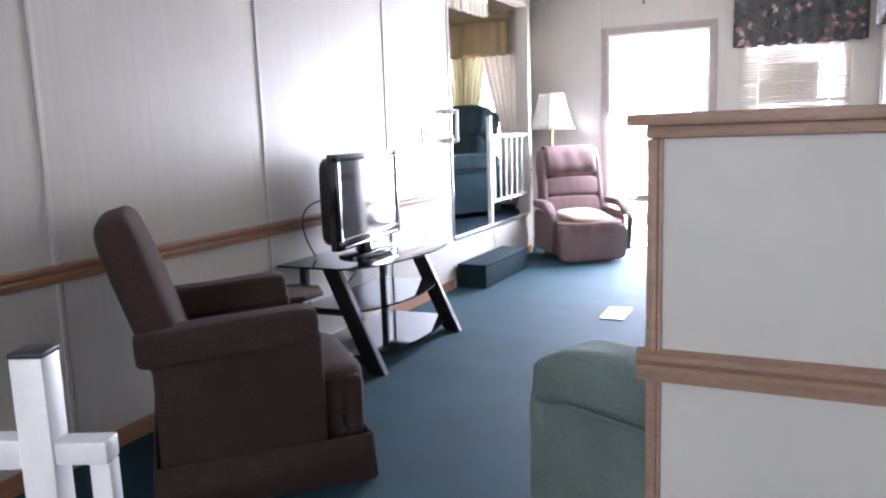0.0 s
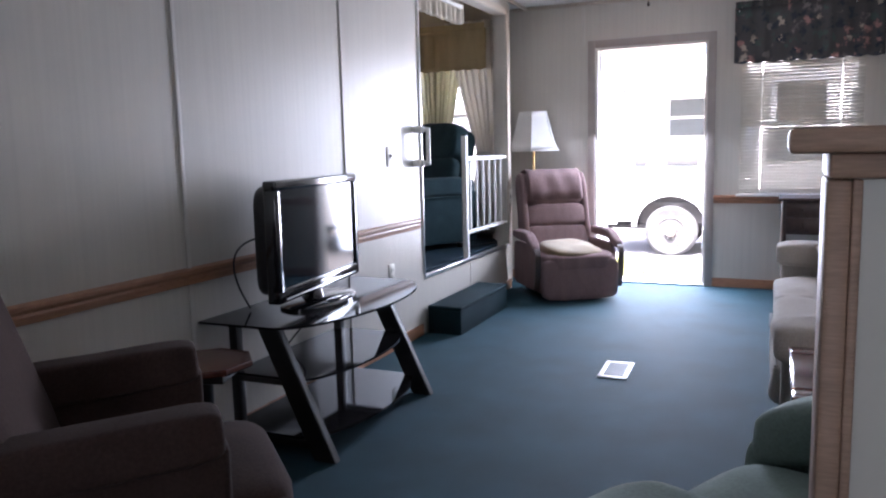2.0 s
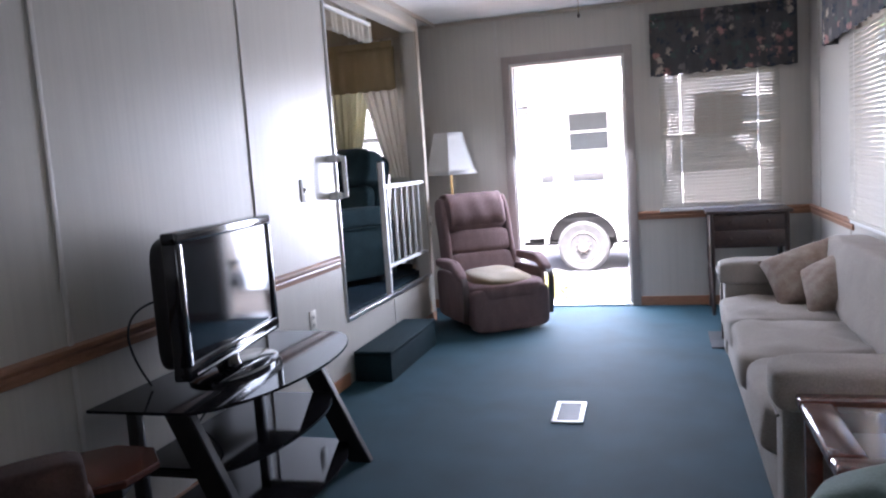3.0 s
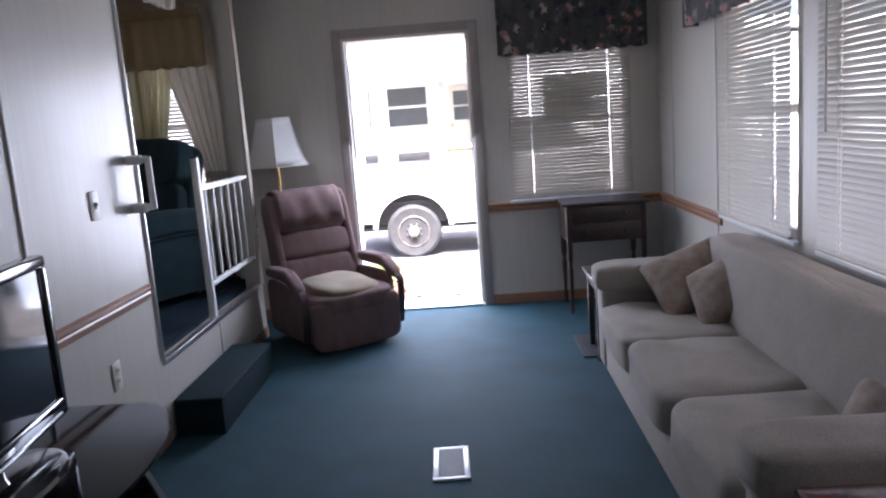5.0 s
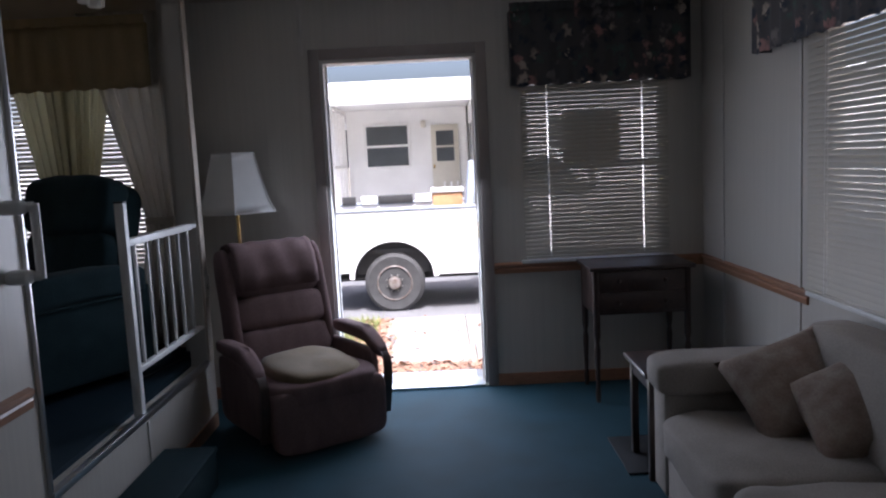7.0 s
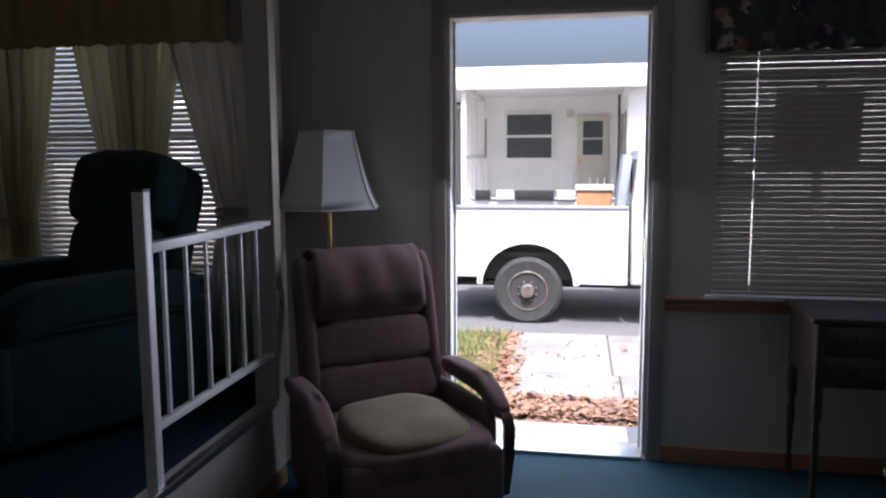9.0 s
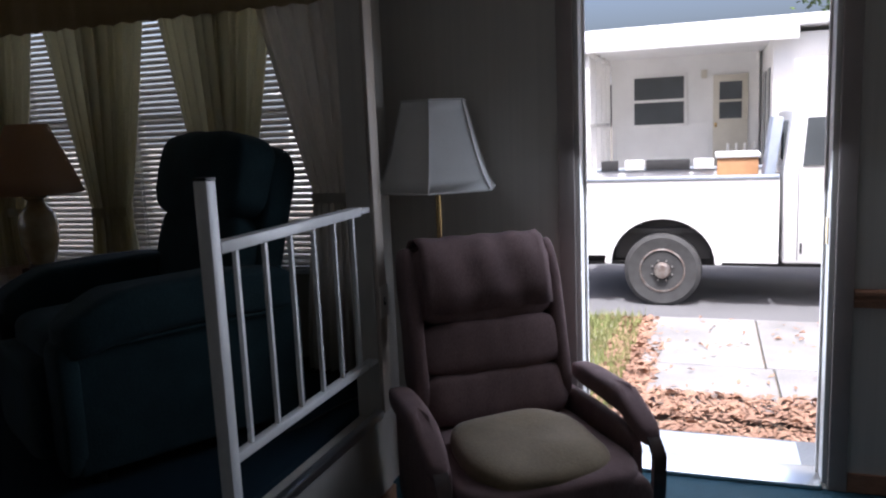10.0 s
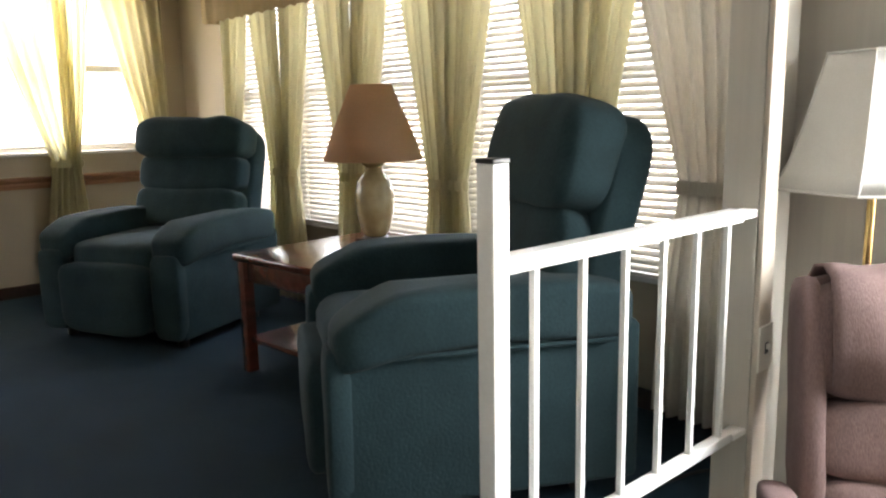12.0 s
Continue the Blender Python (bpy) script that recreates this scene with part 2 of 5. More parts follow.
def lathe(profile, n=24, bm=None, at=None):
    """A turned form from (radius, height) pairs."""
    own = bmesh.new()
    rings = [[own.verts.new((r * math.cos(2 * math.pi * j / n), r * math.sin(2 * math.pi * j / n), z)) for j in range(n)] for r, z in profile]
    for a, b in zip(rings, rings[1:]):
        for j in range(n):
            own.faces.new((a[j], a[(j + 1) % n], b[(j + 1) % n], b[j]))
    own.faces.new(rings[0][::-1])
    own.faces.new(rings[-1])
    return joined(bm, own, at)


def rod(a, b, r, n=10, bm=None, square=False):
    a, b = Vector(a), Vector(b)
    d = b - a
    own = lathe([(r, 0), (r, d.length)], 4 if square else n)
    q = d.to_track_quat('Z', 'Y').to_matrix().to_4x4()
    return joined(bm, own, Matrix.Translation(a) @ q @ (pose(0, 0, 0, 0, 0, 45) if square else Matrix()))


def extrude_profile(points, x0, x1, bm=None, axis='x', bevel=0.0):
    """A prism: a polygon in (y, z), drawn along x from x0 to x1."""
    own = bmesh.new()
    a = [own.verts.new((x0, y, z)) for y, z in points]
    b = [own.verts.new((x1, y, z)) for y, z in points]
    own.faces.new(a)
    own.faces.new(b[::-1])
    k = len(points)
    for i in range(k):
        own.faces.new((a[i], b[i], b[(i + 1) % k], a[(i + 1) % k]))
    if bevel:
        bmesh.ops.bevel(own, geom=own.edges[:], offset=bevel, segments=2, affect='EDGES', profile=0.5)
    m = {'x': Matrix(), 'y': Matrix.Rotation(radians(90), 4, 'Z')}[axis]
    return joined(bm, own, m)


def slab_with_holes(axis, p0, p1, a0, a1, z0, z1, holes):
    """A wall across axis from p0 to p1, from a0 to a1 along, with holes (a, b, za, zb) right through it."""
    bm = bmesh.new()

    def add(u0, u1, w0, w1):
        if u1 - u0 > 1e-4 and w1 - w0 > 1e-4:
            if axis == 'x':
                box(p0, p1, u0, u1, w0, w1, bm=bm)
            else:
                box(u0, u1, p0, p1, w0, w1, bm=bm)
    at = a0
    for a, b, za, zb in sorted(holes):
        add(at, a, z0, z1)
        add(a, b, z0, za)
        add(a, b, zb, z1)
        at = b
    add(at, a1, z0, z1)
    return bm


def struct(name, bm, material, label, category="structure", smooth=None):
    ob = new(name, mesh_of(name, bm, material, smooth))
    return tagged(ob, label, category, kind="structure")


# ---- the long room ----
XL, XR, YE, YS, H = -2.49, 0.40, 8.84, -1.2, 2.42
SX, SY, SF, SH = -6.45, 8.65, 0.38, 2.50
struct("floor", box(-2.70, 0.52, YS, YE, -0.12, 0.0), CARPET, "teal cut-pile carpet over the whole floor", "floor")
struct("ceiling", box(-2.75, 0.52, YS - 0.1, YE + 0.12, H, H + 0.1), CEIL, "off-white panelled flat ceiling", "ceiling")
wl = slab_with_holes('x', XL - 0.09, XL, YS, 8.34, 0, H, [(6.60, 8.27, SF - 0.02, 2.28)])
box(-2.70, -2.66, 8.60, YE, 0, H, bm=wl)
box(-2.70, -2.56, 8.55, 8.60, 0, H, bm=wl)
box(-2.60, -2.56, 8.34, 8.55, 0, H, bm=wl)
wall_west = struct("wall_west", wl, WALL, "off-white vinyl panelled wall with a raised opening", "wall")
wall_north = struct("wall_north", slab_with_holes('y', YE, YE + 0.12, -2.75, 0.52, -0.02, H, [(-1.865, -0.945, 0.0, 2.025), (-0.68, 0.18, 0.78, 1.9)]), WALL,
                    "off-white vinyl panelled end wall with doorway", "wall")
RW = [(6.52, 7.45), (5.18, 6.26), (3.86, 4.94)]
wall_east = struct("wall_east", slab_with_holes('x', XR, XR + 0.12, YS, YE, 0, H, [(a, b, 0.77, 1.9) for a, b in RW]), WALL,
                   "off-white vinyl panelled wall with a row of windows", "wall")
struct("wall_south", slab_with_holes('y', YS - 0.1, YS, -2.62, 0.52, 0, H, [(-0.75, 0.25, 0.9, 1.95)]), WALL, "plain off-white unseen wall with one added window", "wall")


def rail_profile(z, d=1):
    return [(0, z - 0.045), (d * 0.010, z - 0.045), (d * 0.014, z - 0.02), (d * 0.009, z - 0.012), (d * 0.020, z + 0.002), (d * 0.020, z + 0.014), (0, z + 0.022)]


def rail_y(name, x, d, y0, y1, z, material=WOOD):
    """A moulded rail along a wall that runs in y; d: the way it stands out."""
    own = bmesh.new()
    pts = rail_profile(z, d)
    a = [own.verts.new((x + u, y0, w)) for u, w in pts]
    b = [own.verts.new((x + u, y1, w)) for u, w in pts]
    own.faces.new(a)
    own.faces.new(b[::-1])
    for i in range(len(pts)):
        own.faces.new((a[i], b[i], b[(i + 1) % len(pts)], a[(i + 1) % len(pts)]))
    return struct(name, own, material, "stained wooden chair rail moulding along the wall", "trim")


def rail_x(name, y, d, x0, x1, z, material=WOOD):
    own = extrude_profile([(y + u, w) for u, w in rail_profile(z, d)], x0, x1)
    return struct(name, own, material, "stained wooden chair rail moulding along the wall", "trim")


rail_y("trim_west", XL, 1, YS, 6.54, 0.745)
rail_y("trim_east", XR, -1, 7.50, YE - 0.02, 0.745)
rail_y("trim_east_near", XR, -1, YS, 2.97, 0.745)
rail_x("trim_north_a", YE, -1, -0.88, XR, 0.745)
for nm, b in (("baseboard_west", box(XL, XL + 0.012, YS, 6.55, 0, 0.075, 0.003)), ("baseboard_west_low", box(XL, XL + 0.012, 7.53, 8.34, 0, 0.075, 0.003)),
              ("baseboard_stub", box(-2.66, -2.648, 8.602, YE, 0, 0.075, 0.003)),
              ("baseboard_north_a", box(-0.88, XR, YE - 0.012, YE, 0, 0.075, 0.003)), ("baseboard_north_b", box(-2.645, -1.95, YE - 0.012, YE, 0, 0.075, 0.003)),
              ("baseboard_east", box(XR - 0.012, XR, 3.2, YE - 0.013, 0, 0.075, 0.003))):
    struct(nm, b, WOOD, "stained wooden baseboard strip", "baseboard")
# battens over the panel joints, and a shallow bead at the rail
for y in (0.85, 2.05, 3.25, 4.45, 5.66):
    part("batten", box(XL, XL + 0.006, y - 0.011, y + 0.011, 0.075, H, 0.002), BATTEN, wall_west)
part("batten", box(XL, XL + 0.006, 7.40, 7.42, 0.08, SF - 0.03, 0.002), BATTEN, wall_west)
for y in (7.58, 8.5):
    part("batten", box(XR - 0.006, XR, y - 0.011, y + 0.011, 0.078, H, 0.002), BATTEN, wall_east)
part("batten", box(-1.98, -1.958, YE - 0.006, YE, 2.06, H, 0.002), BATTEN, wall_north)
# cove along the ceiling
for nm, b in (("trim_cove_north", box(-2.6, XR, YE - 0.02, YE, H - 0.03, H - 0.001, 0.006)), ("trim_cove_east", box(XR - 0.02, XR, YS, YE - 0.021, H - 0.03, H - 0.001, 0.006)),
              ("trim_cove_west", box(XL, XL + 0.02, YS, YE - 0.021, H - 0.03, H - 0.001, 0.006))):
    struct(nm, b, CREAM, "cream cove strip under the ceiling", "trim")

# doorway
door = thing("door_1", "open doorway with brown-painted casing and metal threshold", "door", kind="structure")
part("casing", box(-1.93, -1.867, YE - 0.014, YE + 0.0, 0.0, 2.09, 0.004), BROWN_TRIM, door)
part("casing", box(-0.943, -0.88, YE - 0.014, YE + 0.0, 0.0, 2.09, 0.004), BROWN_TRIM, door)
part("casing", box(-1.867, -0.943, YE - 0.014, YE + 0.0, 2.027, 2.09, 0.004), BROWN_TRIM, door)
for jx in (-1.865, -0.963):
    part("jamb", box(jx, jx + 0.018, YE + 0.001, YE + 0.14, 0.02, 2.025, 0.002), JAMB, door, "door jamb with sunlight put into its pale colour")
    part("door_stop", box(jx + (0.018 if jx < -1.5 else -0.010), jx + (0.028 if jx < -1.5 else 0.0), YE + 0.09, YE + 0.115, 0.02, 2.005, 0.002), JAMB, door)
part("head", box(-1.847, -0.963, YE + 0.001, YE + 0.14, 2.005, 2.025, 0.002), JAMB, door)
part("threshold", box(-1.847, -0.963, YE - 0.02, YE + 0.16, 0.0, 0.018, 0.005), ALU, door, "bare aluminium threshold")
part("strike_plate", box(-0.968, -0.9615, YE + 0.03, YE + 0.07, 0.92, 1.02, 0.002), BRASS, door)

# casing of the raised opening
op = thing("opening_trim", "cream casing with metal edge round the raised opening", "trim", kind="structure")
part("jamb_casing", box(XL + 0.001, XL + 0.016, 8.272, 8.34, SF, 2.33, 0.004), CREAM, op)
part("head_casing", box(XL + 0.001, XL + 0.016, 6.56, 8.272, 2.282, 2.33, 0.004), CREAM, op)
part("edge_strip", box(XL - 0.10, XL + 0.012, 6.586, 6.6, SF + 0.012, 2.282, 0.003), ALU, op, "thin metal corner edge")
part("nosing", box(XL - 0.02, XL + 0.012, 6.60, 8.272, SF - 0.016, SF + 0.012, 0.004), ALU, op, "bare aluminium carpet nosing")

# half wall with a cap
hw = thing("half_wall", "white half wall with oak cap and wooden rail", "half wall", kind="structure")
part("panel", box(-0.320, XR - 0.001, 2.977, 3.067, 0.0, 1.168), WALL_PLAIN, hw)
part("cap", box(-0.377, XR - 0.001, 2.932, 3.112, 1.192, 1.216, 0.005), WOOD_CAP, hw)
part("cap_moulding", box(-0.342, XR - 0.001, 2.954, 3.090, 1.168, 1.192, 0.004), WOOD_CAP, hw)
part("corner_trim", box(-0.343, -0.321, 2.966, 3.078, 0.0, 1.167, 0.004), WOOD_CAP, hw)
part("corner_strip", box(-0.321, -0.312, 2.968, 2.976, 0.0, 1.167, 0.002), WOOD_CAP, hw)
hr = extrude_profile([(2.976 - u * 1.25, w) for u, w in rail_profile(0.722, 1)], -0.360, XR - 0.002)
part("rail", hr, WOOD_CAP, hw, smooth=None)

# ---- the raised sunroom ----
struct("floor_sunroom", box(SX, -2.582, 4.4, SY, SF - 0.1, SF), CARPET_NAVY, "dark blue-green carpet on the raised floor", "floor")
struct("ceiling_sunroom", box(SX - 0.1, -2.602, 4.3, SY + 0.1, SH, SH + 0.08), CEIL_SHADED, "tan panelled sunroom ceiling, darkened to brown for its shade", "ceiling")
SW = [(-5.70 + 0.622 * i, -5.21 + 0.622 * i) for i in range(5)]
wall_sun = struct("wall_sunroom_north", slab_with_holes('y', SY, SY + 0.1, SX - 0.1, -2.701, -0.5, SH, [(a, b, 0.84, 2.15) for a, b in SW]), WALL_TAN,
                  "tan sunroom wall with five windows", "wall")
wall_sunw = struct("wall_sunroom_west", slab_with_holes('x', SX - 0.1, SX, 4.4, SY, -0.5, SH, [(7.0, 8.38, 1.20, 2.15), (5.2, 6.3, 1.2, 2.15)]), WALL_TAN,
                   "tan sunroom wall with a wide window", "wall")
struct("wall_sunroom_south", box(SX - 0.1, -2.602, 4.3, 4.4, -0.5, SH), WALL_TAN, "plain tan sunroom wall", "wall")
struct("wall_sunroom_east", slab_with_holes('x', -2.66, -2.602, 4.4, 6.6, SF, SH, []), WALL_TAN, "plain tan wall behind the panelled room", "wall")
rail_y("trim_sunroom", SX, 1, 4.4, SY - 0.02, 1.04)
for nm, b in (("baseboard_sunroom_a", box(SX + 0.013, -2.76, SY - 0.012, SY, SF, SF + 0.07, 0.003)), ("baseboard_sunroom_b", box(SX, SX + 0.012, 4.4, SY, SF, SF + 0.07, 0.003))):
    struct(nm, b, WOOD_DARK, "dark wooden baseboard strip", "baseboard")


# ---- windows, blinds, valances, curtains ----
def window(name, at, w, h, label):
    """Sash window in an opening of w by h; local x along the wall, y outwards, z from the sill."""
    win = thing(name, label, "window", at, kind="structure")
    f = 0.035
    part("frame", box(0, f, 0.03, 0.08, 0, h, 0.003), WHITE, win)
    part("frame", box(w - f, w, 0.03, 0.08, 0, h, 0.003), WHITE, win)
    part("frame", box(f, w - f, 0.03, 0.08, h - f, h, 0.003), WHITE, win)
    part("frame", box(f, w - f, 0.03, 0.08, 0, f, 0.003), WHITE, win)
    part("meeting_rail", box(f, w - f, 0.035, 0.075, h * 0.5 - 0.02, h * 0.5 + 0.02, 0.003), WHITE, win)
    for a, b in ((f, h * 0.5 - 0.02), (h * 0.5 + 0.02, h - f)):
        p = part("pane", box(f, w - f, 0.052, 0.057, a, b), GLASS, win, smooth=None)
        p.visible_shadow = False
    part("sill", box(-0.03, w + 0.03, -0.03, 0.03, -0.022, -0.002, 0.005), WHITE, win)
    return win


slat_meshes = {}


def blind(at, w, h, tilt, label, wand=True, vinyl=SLAT):
    """A venetian blind hung from z = h; local x along the wall, y outwards."""
    b = thing("venetian_blind", label, "blind", at, "venetian blinds")
    part("headrail", box(0, w, -0.02, 0.012, h - 0.03, h, 0.003), WHITE, b)
    part("bottom_rail", box(0.004, w - 0.004, -0.014, 0.010, 0.0, 0.012, 0.003), vinyl, b)
    key = (round(w, 3), vinyl.name)
    if key not in slat_meshes:
        own = bmesh.new()
        ys = [-0.0125, -0.006, 0.0, 0.006, 0.0125]
        # three runs, parted where the ladder cords pass through their holes
        for xa, xb in ((0.004, w * 0.18 - 0.003), (w * 0.18 + 0.003, w * 0.82 - 0.003), (w * 0.82 + 0.003, w - 0.004)):
            top = [[own.verts.new((x, y, 0.0022 * (1 - (y / 0.0125) ** 2) + dz)) for y in ys] for dz in (0.0004, -0.0004) for x in (xa, xb)]
            for k in range(4):
                own.faces.new((top[0][k], top[0][k + 1], top[1][k + 1], top[1][k]))
                own.faces.new((top[2][k + 1], top[2][k], top[3][k], top[3][k + 1]))
            for k in (0, 4):
                own.faces.new((top[0][k], top[1][k], top[3][k], top[2][k]))
        slat_meshes[key] = mesh_of("slat", own, vinyl)
    n = int((h - 0.05) / 0.0255)
    for i in range(n):
        s = new("slat", slat_meshes[key])
        s.parent = b
        s.matrix_basis = pose(random.uniform(-0.001, 0.001), 0, 0.025 + i * 0.0255, tilt + random.uniform(-3, 3), 0, 0)
    for u in (0.18, 0.82):
        part("ladder_cord", rod((w * u, -0.013, 0.01), (w * u, -0.013, h - 0.03), 0.0011, 6), WHITE, b)
    if wand:
        part("wand", rod((w * 0.12, -0.03, h - 0.04), (w * 0.12, -0.03, h * 0.42), 0.004, 8), WHITE, b)
    return b


def sheet(w, h, wave, amp, narrow=None, nu=60, nv=26, hem=0.0, seed=0, shape=None):
    """A hanging pleated cloth, from z = 0 down to -h, local x across; narrow(v) gives (left, right) edges in 0..1."""
    own = bmesh.new()
    g = []
    for j in range(nv + 1):
        v = j / nv
        l, r = narrow(v) if narrow else (0.0, 1.0)
        row = []
        for i in range(nu + 1):
            u = i / nu
            x = (l + (r - l) * u) * w
            ph = u * wave * 2 * math.pi + 0.8 * noise.noise(Vector((u * 3, v * 1.2, seed)))
            y = amp * math.sin(ph) * (0.6 + 0.4 * v) + 0.4 * amp * math.sin(ph * 0.43 + seed)
            z = -h * v - hem * abs(math.sin(ph * 0.5)) * (v > 0.999)
            row.append(own.verts.new((x, y, z)))
        g.append(row)
    for j in range(nv):
        for i in range(nu):
            own.faces.new((g[j][i], g[j][i + 1], g[j + 1][i + 1], g[j + 1][i]))
    return own


def thick(ob, t=0.003):
    m = ob.modifiers.new("thickness", 'SOLIDIFY')
    m.thickness = t
    return ob


def tied(side):
    """Edges of a curtain tied back towards one side at 0.62 of its drop."""
    def f(v):
        k = 0.62
        if v < k:
            s = (v / k)
            reach = 1.0 - 0.66 * (s ** 1.15)
        else:
            reach = 0.34 + 0.16 * math.sin((v - k) / (1 - k) * math.pi / 2)
        return (0.0, reach) if side < 0 else (1.0 - reach, 1.0)
    return f


def curtain(at, w, h, side, material=CURTAIN, label="cream cloth curtain tied back beside the window", seed=0):
    c = thing("curtain", label, "curtain", at, "sunroom curtains")
    thick(part("drape", sheet(w, h, 5.5, 0.022, tied(side), seed=seed), material, c, smooth=180))
    x = w * 0.17 if side < 0 else w * 0.83
    tb = lathe([(w * 0.19, -0.02), (w * 0.2, 0.0), (w * 0.19, 0.02)], 16)
    bmesh.ops.scale(tb, vec=(1, 0.34, 1), verts=tb.verts)
    part("tieback", tb, material, c, at=pose(x, 0.0, -h * 0.62))
    return c


def valance(at, w, h, material, label, wave=9, amp=0.012, depth=0.09, group="valances"):
    v = thing("valance", label, "valance", at, group)
    thick(part("skirt", sheet(w, h, wave, amp, nu=110, nv=8, hem=0.012, seed=w), material, v, smooth=180), 0.004)
    for x in (0.0, w):
        part("return", box(x - 0.003, x + 0.003, 0.0, depth, -h, 0, 0.001), material, v)
    part("ruffle", sheet(w, 0.05, wave * 2.2, 0.008, nu=150, nv=3, seed=w + 2), material, v, at=pose(0, -0.004, 0.045), smooth=180)
    part("rod", box(0.0, w, 0.012, 0.028, -0.035, -0.008, 0.004), WHITE, v)
    return v


window("window_1", pose(-0.68, YE, 0.78), 0.86, 1.12, "white aluminium sash window behind a venetian blind")
blind(pose(-0.69, YE - 0.03, 0.79), 0.88, 1.10, 77, "closed venetian blind with dimmed slat colour before the end window", wand=False, vinyl=SLAT_DIM)
valance(pose(-0.74, YE - 0.10, 2.24), 1.04, 0.42, FLORAL, "dark floral gathered valance over the end window")
for i, (a, b) in enumerate(RW):
    window("window_%d" % (i + 2), pose(XR, b, 0.77, 0, 0, -90), b - a, 1.13, "white aluminium sash window in the side wall")
    blind(pose(XR - 0.03, b + 0.01, 0.775, 0, 0, -90), b - a + 0.02, 1.12, 74, "half-open venetian blind with dimmed slat colour in the side wall", wand=i > 0, vinyl=SLAT_DIM)
valance(pose(XR - 0.09, 7.88, 2.25, 0, 0, -90), 4.15, 0.42, FLORAL, "dark floral gathered valance over the side windows", wave=34)
# window and closed blind are added out of view, only to shape the light
window("window_5", pose(0.25, YS, 0.9, 0, 0, 180), 1.0, 1.05, "unseen white sash window added in the near end wall")
blind(pose(0.26, YS + 0.03, 0.91, 0, 0, 180), 1.02, 1.04, 74, "closed venetian blind added to hold back sun in the unseen window", wand=False, vinyl=SLAT_DIM)
for i, (a, b) in enumerate(SW):
    window("window_%d" % (i + 6), pose(a, SY, 0.84), b - a, 1.31, "white sash window of the sunroom")
    blind(pose(a - 0.02, SY - 0.025, 0.84), b - a + 0.04, 1.31, 57, "half-open white venetian blind in the sunroom", wand=False)
for i in range(5):
    a, b = SW[i]
    curtain(pose(a - 0.075, SY - 0.07, 2.17), 0.32, 1.74, -1, seed=i)
    if i < 4:
        curtain(pose(b + 0.075 - 0.32, SY - 0.085, 2.17), 0.32, 1.74, 1, seed=i + 9)
curtain(pose(-3.14, SY - 0.12, 2.30), 0.44, 1.86, 1, CURTAIN_PINK, "long beige curtain hanging beside the opening", seed=31)
valance(pose(-5.80, SY - 0.16, 2.23), 3.05, 0.34, GOLD_CLOTH, "gold cloth box valance along the sunroom windows", wave=30, amp=0.010, depth=0.15)
window("window_11", pose(SX, 7.0, 1.20, 0, 0, 90), 1.38, 0.95, "wide white sash window at the sunroom's end")
window("window_12", pose(SX, 5.2, 1.20, 0, 0, 90), 1.1, 0.95, "wide white sash window at the sunroom's end")
blind(pose(SX + 0.025, 7.02, 1.22, 0, 0, 90), 0.80, 0.93, 20, "half-open white blind at the sunroom's end", wand=False)
curtain(pose(SX + 0.07, 7.50, 2.22, 0, 0, 90), 0.46, 1.76, 1, seed=41)
curtain(pose(SX + 0.085, 7.88, 2.22, 0, 0, 90), 0.22, 1.76, -1, seed=44)
curtain(pose(SX + 0.06, 8.11, 2.22, 0, 0, 90), 0.40, 1.76, 1, seed=42)
curtain(pose(SX + 0.07, 6.92, 2.22, 0, 0, 90), 0.45, 1.70, 1, seed=43)
valance(pose(SX + 0.16, 6.7, 2.34, 0, 0, 90), 1.72, 0.26, GOLD_CLOTH, "gold cloth box valance over the end window", wave=14, amp=0.010, depth=0.15)
# valance inside the raised opening
valance(pose(XL - 0.13, 7.62, 2.27, 0, 0, -90), 1.05, 0.14, CURTAIN_PINK, "cream ruffled valance inside the raised opening", wave=12, amp=0.014, depth=0.03)

# ---- furniture of the long room ----


